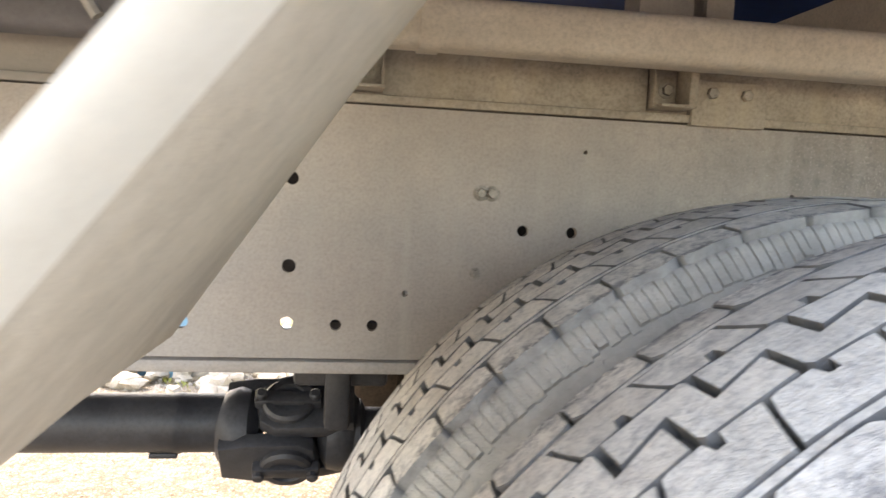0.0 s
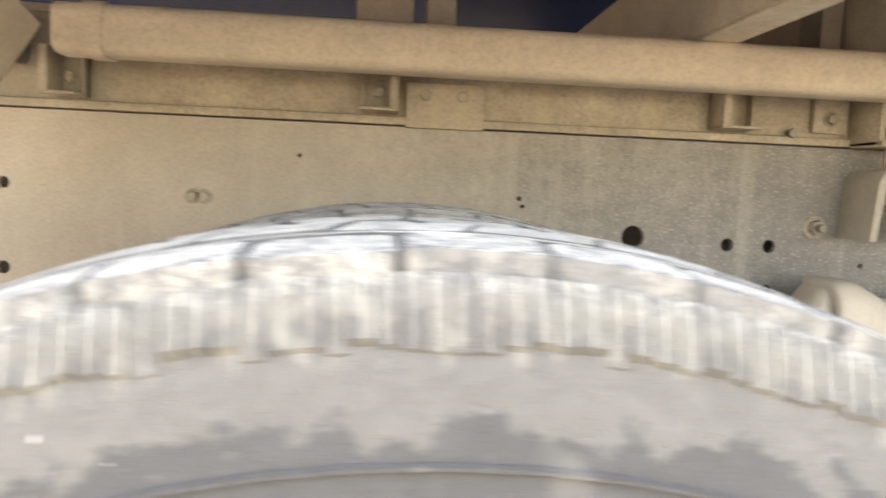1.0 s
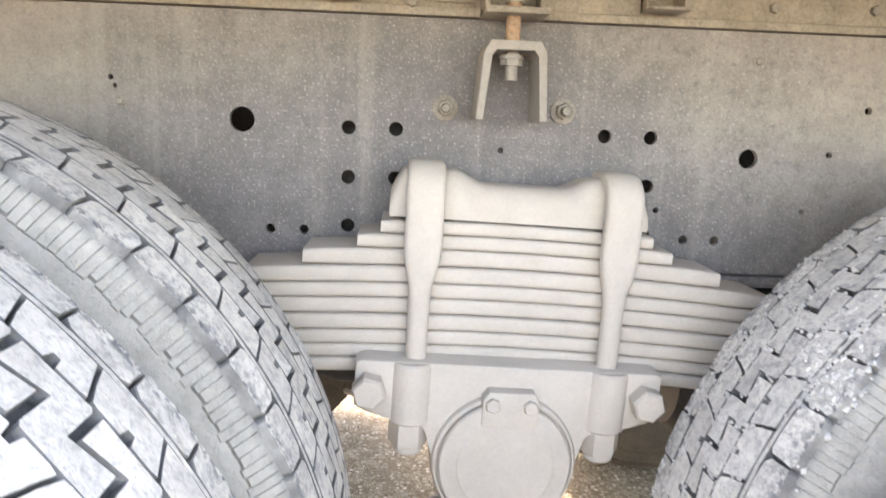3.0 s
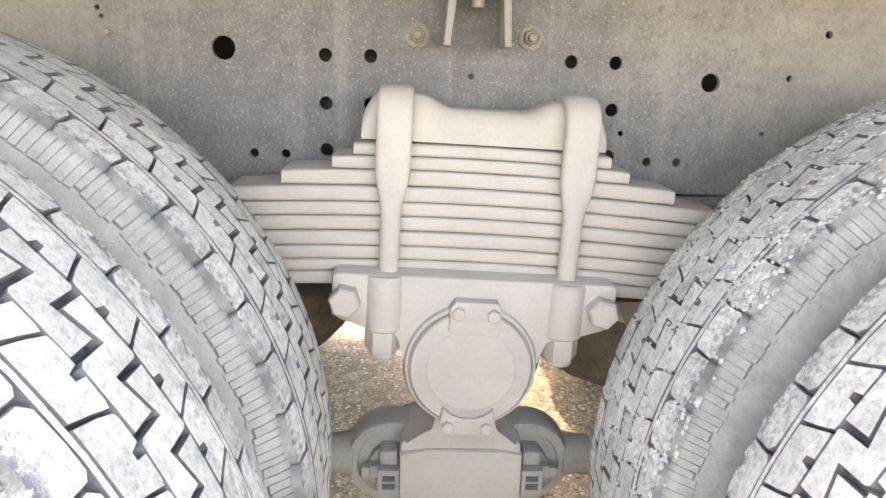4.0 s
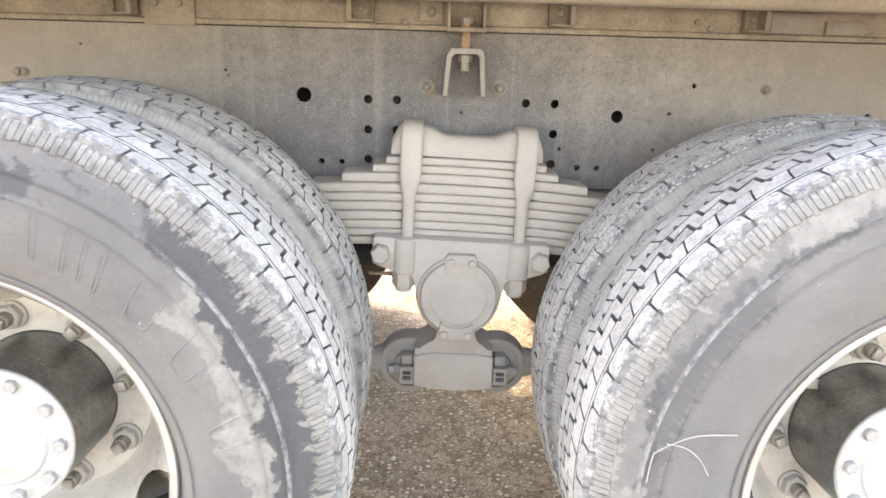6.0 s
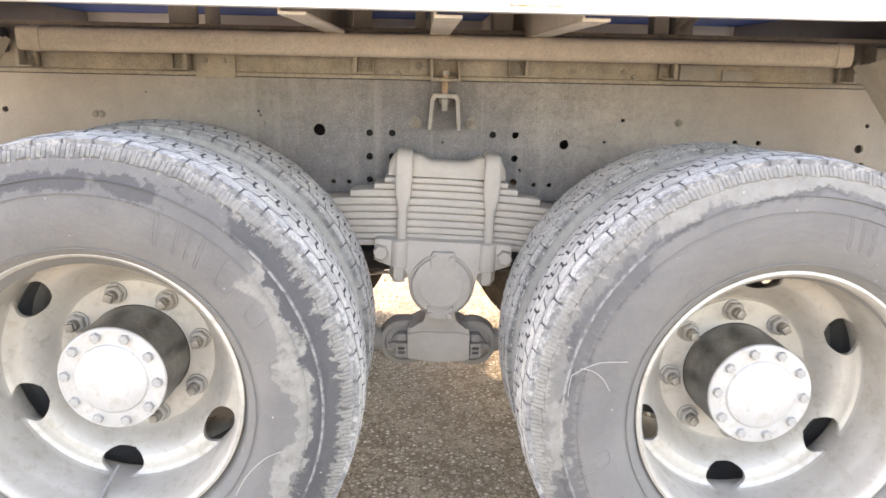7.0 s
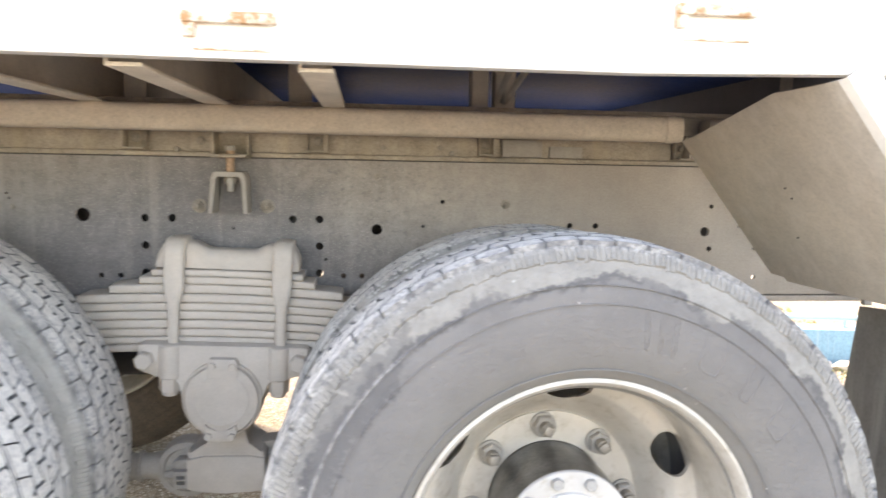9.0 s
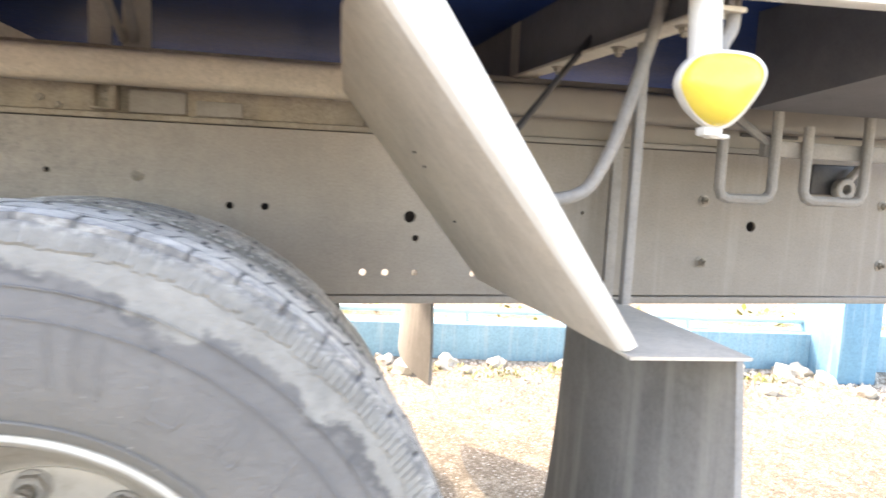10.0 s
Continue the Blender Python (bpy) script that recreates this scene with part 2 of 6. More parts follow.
def tyre_rubber(crown, plain=False, splashed=True):
    """Grey rubber, pale dust on the tread and shoulder, ragged dried-mud edge on the sidewall."""
    m, nt, b = nodes_of("tread_block_dusty" if crown else "inner_tyre_dusty" if plain else "tyre_rubber_splashed" if splashed else "tyre_rubber_dusty")
    tc = nt.nodes.new("ShaderNodeTexCoord")
    sep = nt.nodes.new("ShaderNodeSeparateXYZ")
    nt.links.new(tc.outputs["Object"], sep.inputs[0])
    x, y, z = sep.outputs
    r = maths(nt, "SQRT", maths(nt, "ADD", maths(nt, "MULTIPLY", x, x), maths(nt, "MULTIPLY", z, z)))
    v = tc.outputs["Object"]
    ragged = noise_of(nt, v, 9, 6, 0.62)
    jag = noise_of(nt, v, 55, 5, 0.7)
    polar = nt.nodes.new("ShaderNodeCombineXYZ")
    nt.links.new(maths(nt, "MULTIPLY", maths(nt, "ARCTAN2", z, x), 26.0), polar.inputs[0])
    nt.links.new(maths(nt, "MULTIPLY", r, 26.0), polar.inputs[1])
    nt.links.new(y, polar.inputs[2])
    teeth = noise_of(nt, polar.outputs[0], 1.6, 5, 0.7)
    rough_edge = maths(nt, "ADD", maths(nt, "MULTIPLY", maths(nt, "SUBTRACT", ragged, 0.5), 0.12), maths(nt, "MULTIPLY", maths(nt, "SUBTRACT", jag, 0.5), 0.03))
    edge = maths(nt, "ADD", r, rough_edge)
    grain = noise_of(nt, v, 190, 4, 0.75)
    blot = noise_of(nt, v, 26, 6, 0.72)
    cloud = noise_of(nt, v, 5, 5, 0.6)
    film = mix_of(nt, ramp_of(nt, cloud, [(0.35, 0.0), (0.65, 1.0)]), (0.153, 0.147, 0.142), (0.206, 0.196, 0.184))
    film = mix_of(nt, maths(nt, "MULTIPLY", ramp_of(nt, jag, [(0.55, 0.0), (0.75, 1.0)]), 0.22), film, (0.27, 0.262, 0.245))
    film = mix_of(nt, ramp_of(nt, r, [(0.285, 0.55), (0.345, 0.0)]), film, (0.23, 0.222, 0.205))
    # clean dark patches below the mud edge
    dark_mask = ramp_of(nt, edge, [(0.408 if splashed else 0.421, 0.0), (0.411 if splashed else 0.423, 1.0), (0.434, 1.0), (0.438, 0.0)])
    dark_mask = maths(nt, "MULTIPLY", dark_mask, ramp_of(nt, cloud, [(0.44, 0.0), (0.48, 1.0)]))
    # the sidewall also gets darker towards its local top
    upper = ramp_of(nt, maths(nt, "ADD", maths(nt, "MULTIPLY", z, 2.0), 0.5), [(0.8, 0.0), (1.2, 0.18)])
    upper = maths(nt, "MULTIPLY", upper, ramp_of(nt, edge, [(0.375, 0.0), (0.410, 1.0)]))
    dark_mask = maths(nt, "MAXIMUM", dark_mask, upper)
    side = mix_of(nt, maths(nt, "MULTIPLY", dark_mask, 0.85 if splashed else 0.6), film, (0.078, 0.077, 0.080))
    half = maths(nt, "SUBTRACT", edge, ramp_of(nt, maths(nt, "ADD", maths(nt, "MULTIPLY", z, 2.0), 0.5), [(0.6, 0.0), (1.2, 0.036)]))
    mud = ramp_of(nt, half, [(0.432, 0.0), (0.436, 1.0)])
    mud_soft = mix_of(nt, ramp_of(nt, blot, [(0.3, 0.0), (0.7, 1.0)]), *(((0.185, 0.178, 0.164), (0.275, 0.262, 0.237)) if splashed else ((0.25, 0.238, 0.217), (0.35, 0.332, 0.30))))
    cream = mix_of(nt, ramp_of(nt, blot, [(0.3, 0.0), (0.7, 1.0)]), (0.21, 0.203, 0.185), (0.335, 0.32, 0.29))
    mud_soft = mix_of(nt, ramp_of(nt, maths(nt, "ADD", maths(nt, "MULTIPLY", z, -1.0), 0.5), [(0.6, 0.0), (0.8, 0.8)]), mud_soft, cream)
    col = mix_of(nt, mud, side, mud_soft)
    # dried splash on one flank, with a dark clean band outside it
    flank = maths(nt, "SUBTRACT", x, maths(nt, "MULTIPLY", maths(nt, "SUBTRACT", 0.62, ragged), 0.35))
    flank = ramp_of(nt, flank, [(0.215, 0.0), (0.235, 1.0)])
    ring = maths(nt, "ADD", r, maths(nt, "ADD", maths(nt, "MULTIPLY", maths(nt, "SUBTRACT", teeth, 0.5), 0.085), maths(nt, "MULTIPLY", maths(nt, "SUBTRACT", ragged, 0.5), 0.03)))
    clean = maths(nt, "MULTIPLY", flank, ramp_of(nt, ring, [(0.400, 0.0), (0.403, 1.0), (0.454, 1.0), (0.460, 0.0)]))
    col = mix_of(nt, maths(nt, "MULTIPLY", clean, 0.9 if splashed else 0.45), col, (0.078, 0.078, 0.081))
    thick = noise_of(nt, v, 7, 4, 0.6)
    ring2 = maths(nt, "ADD", edge, maths(nt, "MULTIPLY", maths(nt, "SUBTRACT", thick, 0.5), 0.10))
    splash = maths(nt, "MULTIPLY", flank, ramp_of(nt, ring2, [(0.368, 0.0), (0.372, 1.0), (0.402, 1.0), (0.406, 0.0)]))
    splash = maths(nt, "MULTIPLY", splash, ramp_of(nt, noise_of(nt, v, 38, 5, 0.7), [(0.36, 0.25), (0.48, 1.0)]))
    if not splashed:
        # only a few dried flakes, close to the shoulder and low down
        low = ramp_of(nt, maths(nt, "ADD", z, 0.5), [(0.36, 0.0), (0.46, 1.0)])
        splash = maths(nt, "MULTIPLY", flank, ramp_of(nt, ring2, [(0.418, 0.0), (0.422, 1.0), (0.452, 1.0), (0.458, 0.0)]))
        splash = maths(nt, "MULTIPLY", maths(nt, "MULTIPLY", splash, low), ramp_of(nt, thick, [(0.50, 0.0), (0.53, 0.9)]))
    col = mix_of(nt, splash, col, cream)
    # dust held in the shoulder ribs
    shoulder = ramp_of(nt, ring, [(0.459, 0.0), (0.466, 1.0)])
    col = mix_of(nt, maths(nt, "MULTIPLY", shoulder, ramp_of(nt, teeth, [(0.34, 0.15), (0.56, 0.9)])), col, cream)
    if plain:
        pale = mix_of(nt, ramp_of(nt, blot, [(0.3, 0.0), (0.7, 1.0)]), (0.36, 0.345, 0.31), (0.52, 0.50, 0.455))
        col = mix_of(nt, ramp_of(nt, maths(nt, "ADD", r, maths(nt, "MULTIPLY", maths(nt, "SUBTRACT", teeth, 0.5), 0.03)), [(0.400, 0.0), (0.452, 1.0)]), film, pale)
    # specks and the worn moulded line
    col = mix_of(nt, ramp_of(nt, noise_of(nt, v, 95, 2, 0.5), [(0.76, 0.0), (0.79, 1.0)]), col, (0.5, 0.485, 0.455))
    line = maths(nt, "MULTIPLY", ramp_of(nt, r, [(0.4245, 0.0), (0.4250, 1.0), (0.4262, 1.0), (0.4267, 0.0)]), ramp_of(nt, jag, [(0.40, 0.15), (0.55, 0.9)]))
    col = mix_of(nt, maths(nt, "MULTIPLY", line, flank), col, (0.42, 0.41, 0.39))
    tread = mix_of(nt, ramp_of(nt, blot, [(0.32, 0.0), (0.60, 1.0)]), (0.55, 0.53, 0.495), (0.77, 0.745, 0.695))
    tread = mix_of(nt, maths(nt, "MULTIPLY", ramp_of(nt, grain, [(0.50, 0.0), (0.66, 1.0)]), 0.6), tread, (0.34, 0.335, 0.33))
    scuff = maths(nt, "MULTIPLY", ramp_of(nt, jag, [(0.50, 0.0), (0.66, 1.0)]), ramp_of(nt, cloud, [(0.45, 0.0), (0.6, 1.0)]))
    tread = mix_of(nt, maths(nt, "MULTIPLY", scuff, 0.7), tread, (0.28, 0.285, 0.305))
    isle = nt.nodes.new("ShaderNodeNewGeometry")
    tread = mix_of(nt, 1.0, tread, ramp_of(nt, isle.outputs["Random Per Island"], [(0.0, 0.86), (1.0, 1.08)]), "MULTIPLY")
    ay = maths(nt, "ABSOLUTE", y)
    # the outer blocks are the most pitted
    pit = maths(nt, "MULTIPLY", ramp_of(nt, ay, [(0.055, 0.45), (0.075, 1.0)]), ramp_of(nt, noise_of(nt, v, 110, 5, 0.8), [(0.49, 0.0), (0.62, 1.0)]))
    tread = mix_of(nt, maths(nt, "MULTIPLY", pit, 0.6), tread, (0.24, 0.245, 0.26))
    chip = maths(nt, "MULTIPLY", ramp_of(nt, ay, [(0.080, 0.0), (0.090, 1.0)]), ramp_of(nt, noise_of(nt, v, 95, 5, 0.75), [(0.47, 0.0), (0.54, 0.85)]))
    tread = mix_of(nt, chip, tread, (0.15, 0.155, 0.17))
    # grooves and block walls darker: less dust, plus their shade put into the colour
    inner = ramp_of(nt, ay, [(0.0915, 1.0), (0.0955, 0.0)])
    groove = mix_of(nt, ramp_of(nt, blot, [(0.4, 0.0), (0.7, 1.0)]), (0.12, 0.12, 0.122), (0.26, 0.257, 0.250))
    col = mix_of(nt, maths(nt, "MULTIPLY", inner, ramp_of(nt, r, [(0.47, 0.0), (0.472, 1.0)])), col, groove)
    over = ramp_of(nt, maths(nt, "ADD", r, maths(nt, "MULTIPLY", maths(nt, "SUBTRACT", jag, 0.5), 0.016)), [(0.472, 0.0), (0.481, 1.0)])
    over = maths(nt, "MULTIPLY", over, ramp_of(nt, ay, [(0.0925, 0.0), (0.0940, 1.0)]))
    col = mix_of(nt, maths(nt, "MULTIPLY", over, 0.12 if plain else 0.5), col, tread)
    nt.links.new(tread if crown else col, b.inputs["Base Color"])
    b.inputs["Roughness"].default_value = 0.85
    bump_of(nt, b, maths(nt, "ADD", maths(nt, "ADD", grain, maths(nt, "MULTIPLY", blot, 1.2)), maths(nt, "ADD", maths(nt, "MULTIPLY", mud, 0.5), maths(nt, "MULTIPLY", pit, -0.8))), 0.45, 0.004)
    return m


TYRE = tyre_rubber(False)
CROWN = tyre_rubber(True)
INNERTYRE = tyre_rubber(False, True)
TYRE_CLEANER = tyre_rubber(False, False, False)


def gravel():
    """Packed tan sand with drifts of grit and scattered small stones of mixed tone."""
    m, nt, b = nodes_of("sandy_gravel_ground")
    v = coords(nt)

    def stones(scale):
        vor = nt.nodes.new("ShaderNodeTexVoronoi")
        vor.inputs["Scale"].default_value = scale
        nt.links.new(v, vor.inputs["Vector"])
        tone = nt.nodes.new("ShaderNodeSeparateColor")
        nt.links.new(vor.outputs["Color"], tone.inputs[0])
        return vor.outputs["Distance"], tone.outputs[0], tone.outputs[1]

    d1, t1, p1 = stones(58)
    d2, t2, p2 = stones(165)
    tones = [(0.0, (0.12, 0.09, 0.056)), (0.25, (0.38, 0.31, 0.22)), (0.65, (0.65, 0.59, 0.49)), (1.0, (0.82, 0.79, 0.72))]
    sand = mix_of(nt, ramp_of(nt, noise_of(nt, v, 2.2, 6), [(0.35, 0.0), (0.65, 1.0)]), (0.54, 0.455, 0.345), (0.61, 0.54, 0.435))
    sand = mix_of(nt, ramp_of(nt, noise_of(nt, v, 3.1, 5, 0.65), [(0.52, 0.0), (0.72, 0.5)]), sand, (0.34, 0.26, 0.16))
    fine = noise_of(nt, v, 380, 3, 0.7)
    sand = mix_of(nt, 0.6, sand, ramp_of(nt, fine, [(0.34, 0.68), (0.58, 1.08)]), "MULTIPLY")
    drift = ramp_of(nt, noise_of(nt, v, 4.5, 7, 0.72), [(0.36, 0.45), (0.58, 0.98)])
    # grit: a share of the small cells, more of them in the drifts
    pick2 = maths(nt, "MULTIPLY", ramp_of(nt, d2, [(0.34, 1.0), (0.46, 0.0)]), maths(nt, "LESS_THAN", p2, drift))
    gap2 = maths(nt, "MULTIPLY", ramp_of(nt, d2, [(0.36, 0.0), (0.54, 0.72)]), drift)
    col = mix_of(nt, gap2, sand, (0.19, 0.14, 0.088))
    col = mix_of(nt, pick2, col, ramp_of(nt, t2, tones))
    gap1 = maths(nt, "MULTIPLY", ramp_of(nt, d1, [(0.34, 0.0), (0.52, 0.6)]), maths(nt, "LESS_THAN", p1, maths(nt, "MULTIPLY", drift, 0.75)))
    col = mix_of(nt, gap1, col, (0.17, 0.13, 0.085))
    pick1 = maths(nt, "MULTIPLY", ramp_of(nt, d1, [(0.30, 1.0), (0.40, 0.0)]), maths(nt, "LESS_THAN", p1, maths(nt, "MULTIPLY", drift, 0.75)))
    col = mix_of(nt, pick1, col, ramp_of(nt, t1, tones))
    nt.links.new(col, b.inputs["Base Color"])
    b.inputs["Roughness"].default_value = 0.95
    lift = maths(nt, "ADD", maths(nt, "MULTIPLY", pick1, 1.0), maths(nt, "MULTIPLY", pick2, 0.5))
    bump_of(nt, b, maths(nt, "ADD", lift, maths(nt, "MULTIPLY", fine, 0.6)), 1.0, 0.012)
    return m


GROUND = gravel()
STONE = dusty("limestone_rubble", (0.62, 0.58, 0.50), (0.42, 0.38, 0.31), 0.95, broad=14.0, fine=110, bump=0.5, speck=0.6)
WALLPALE = dusty("faded_blue_wall_paint", (0.25, 0.44, 0.53), (0.19, 0.36, 0.45), 0.7, broad=2.5, fine=60, streak=(0.40, 0.48, 0.50), speck=0.4)
BLUEWALL = dusty("blue_wall_paint", (0.145, 0.33, 0.45), (0.11, 0.275, 0.385), 0.7, broad=2.5, fine=60, streak=(0.36, 0.50, 0.56), speck=0.4)
PIPE = dusty("pale_railing_paint", (0.52, 0.66, 0.66), (0.42, 0.54, 0.54), 0.5, broad=8.0, speck=0.3)


def leafy(name, a, c):
    m, nt, b = nodes_of(name)
    g = nt.nodes.new("ShaderNodeNewGeometry")
    nt.links.new(ramp_of(nt, g.outputs["Random Per Island"], [(0.0, a), (1.0, c)]), b.inputs["Base Color"])
    b.inputs["Roughness"].default_value = 0.7
    return m


WEED = leafy("weed_leaves", (0.16, 0.20, 0.04), (0.34, 0.32, 0.08))
LITTER = leafy("dry_leaf_litter", (0.20, 0.12, 0.05), (0.36, 0.27, 0.12))

lens_mat, lens_nt, lens_b = nodes_of("amber_lens_plastic")
lens_b.inputs["Base Color"].default_value = (0.80, 0.63, 0.10, 1)
lens_b.inputs["Roughness"].default_value = 0.22
lens_b.inputs["Subsurface Weight"].default_value = 0.35
lens_b.inputs["Subsurface Radius"].default_value = (0.02, 0.015, 0.004)


# ---- building helpers ----
WORLD = {}


def finish(bm, sharp=32):
    bmesh.ops.recalc_face_normals(bm, faces=bm.faces)
    for f in bm.faces:
        f.smooth = True
    for e in bm.edges:
        if len(e.link_faces) == 2 and e.calc_face_angle(0) > radians(sharp):
            e.smooth = False


def mesh_of(name, bm, material, sharp=32):
    finish(bm, sharp)
    me = bpy.data.meshes.new(name)
    bm.to_mesh(me)
    bm.free()
    me.materials.append(material)
    return me


def place(name, data, parent=None, label="", at=None):
    at = at or Matrix()
    ob = new(name, data)
    ob.matrix_basis = at
    WORLD[ob] = at
    if parent:
        ob.parent = parent
        ob.matrix_parent_inverse = WORLD[parent].inverted()
    if label:
        ob["label"] = label
    return ob


def part(name, bm, material, parent, label="", at=None, sharp=32):
    return place(name, mesh_of(name, bm, material, sharp), parent, label, at)


def box(bm, x0, x1, y0, y1, z0, z1, bevel=0.0, m=None, seg=2):
    mat = Matrix.LocRotScale(((x0 + x1) / 2, (y0 + y1) / 2, (z0 + z1) / 2), None, (abs(x1 - x0), abs(y1 - y0), abs(z1 - z0)))
    vs = bmesh.ops.create_cube(bm, size=1, matrix=(m or Matrix()) @ mat)["verts"]
    if bevel:
        es = list({e for v in vs for e in v.link_edges})
        bmesh.ops.bevel(bm, geom=es, offset=bevel, segments=seg, profile=0.5, affect="EDGES", clamp_overlap=True)


def ring_skin(bm, rings, closed=True, cap=True):
    """Skins a list of rings of points; caps the two ends."""
    vs = [[bm.verts.new(p) for p in ring] for ring in rings]
    n = len(vs[0])
    for a, b in zip(vs, vs[1:]):
        for i in range(n if closed else n - 1):
            j = (i + 1) % n
            bm.faces.new((a[i], a[j], b[j], b[i]))
    if cap:
        bm.faces.new(vs[0])
        bm.faces.new(vs[-1])
    return vs


def lathe(bm, prof, seg=48, m=None, cap=True, closed=False):
    """Turns (radius, height) pairs about the local y axis."""
    m = m or Matrix()
    prof = list(prof) + ([prof[0]] if closed else [])
    rings = []
    for r, h in prof:
        rings.append([m @ Vector((r * math.cos(a), h, r * math.sin(a))) for a in (2 * math.pi * k / seg for k in range(seg))])
    ring_skin(bm, rings, True, cap and not closed)
    if closed:
        bmesh.ops.remove_doubles(bm, verts=bm.verts, dist=1e-6)


def prism(bm, outline, y0, y1, bevel=0.0, m=None):
    """A plate with an outline in x, z between y0 and y1."""
    m = m or Matrix()
    a = [bm.verts.new(m @ Vector((x, y0, z))) for x, z in outline]
    b = [bm.verts.new(m @ Vector((x, y1, z))) for x, z in outline]
    n = len(a)
    fs = [bm.faces.new(a), bm.faces.new(b[::-1])]
    fs += [bm.faces.new((a[i], b[i], b[(i + 1) % n], a[(i + 1) % n])) for i in range(n)]
    if bevel:
        es = list({e for f in fs[:2] for e in f.edges})
        bmesh.ops.bevel(bm, geom=es, offset=bevel, segments=2, profile=0.5, affect="EDGES", clamp_overlap=True)


def rod(bm, pts, r, seg=10):
    """A round bar along a polyline."""
    pts = [Vector(p) for p in pts]
    rings = []
    up = None
    for i, p in enumerate(pts):
        d = (pts[min(i + 1, len(pts) - 1)] - pts[max(i - 1, 0)]).normalized()
        if up is None:
            up = Vector((0, 0, 1)) if abs(d.z) < 0.9 else Vector((1, 0, 0))
        s = d.cross(up).normalized()
        up = s.cross(d).normalized()
        rings.append([p + r * (s * math.cos(a) + up * math.sin(a)) for a in (2 * math.pi * k / seg for k in range(seg))])
    ring_skin(bm, rings)


def smooth_path(pts, n=8):
    """Catmull-Rom points through a few corners."""
    p = [Vector(q) for q in pts]
    p = [2 * p[0] - p[1]] + p + [2 * p[-1] - p[-2]]
    out = []
    for i in range(1, len(p) - 2):
        for k in range(n):
            t = k / n
            a, b, c, d = p[i - 1:i + 3]
            out.append(0.5 * (2 * b + (c - a) * t + (2 * a - 5 * b + 4 * c - d) * t * t + (3 * b - a - 3 * c + d) * t ** 3))
    return out + [p[-2]]


def hexagon(bm, r, h, m=None):
    """A hexagonal nut or bolt head that points along local -y."""
    prof = [(r, 0.0), (r, -h * 0.85), (r * 0.86, -h)]
    lathe(bm, prof, 6, m)


def hexbolt(bm, r, h, washer=0.0, stud=0.0, m=None):
    hexagon(bm, r, h, m)
    if washer:
        lathe(bm, [(washer, 0.0), (washer, -h * 0.22), (washer * 0.93, -h * 0.26)], 18, m)
    if stud:
        lathe(bm, [(r * 0.55, 0.0), (r * 0.55, -h - stud), (r * 0.45, -h - stud - 0.002)], 12, m)


# ---- ground and the far boundary ----
def ground_z(x, y):
    near = max(0.0, 1.0 - max(0.0, math.hypot(x, y) - 3.5) / 12.0)
    return (0.0150 - 0.0200 * x - 0.031 * (y + 0.64)) * near + 0.008 * noise.noise((x * 1.3, y * 1.3, 0)) * near


def build_ground():
    step = [0.06 * k for k in range(0, 80)]
    line = step + [4.8 + 0.5 * k for k in range(1, 12)] + [12, 16, 25, 50, 120, 400, 1500]
    axis = [-v for v in reversed(line[1:])] + line
    n = len(axis)
    verts = [(x, y, ground_z(x, y) + (0.0035 * noise.noise((x * 14, y * 14, 3)) if abs(x) < 6 and abs(y) < 6 else 0)) for y in axis for x in axis]
    faces = [(j * n + i, j * n + i + 1, (j + 1) * n + i + 1, (j + 1) * n + i) for j in range(n - 1) for i in range(n - 1)]
    me = bpy.data.meshes.new("ground")
    me.from_pydata(verts, [], faces)
    me.polygons.foreach_set("use_smooth", [True] * len(faces))
    me.materials.append(GROUND)
    tagged(place("ground", me), "sandy gravel yard, sunlit beyond the truck's shade", "ground", kind="structure")


build_ground()


def wall_y(x):
    return 3.0 - 0.155 * x


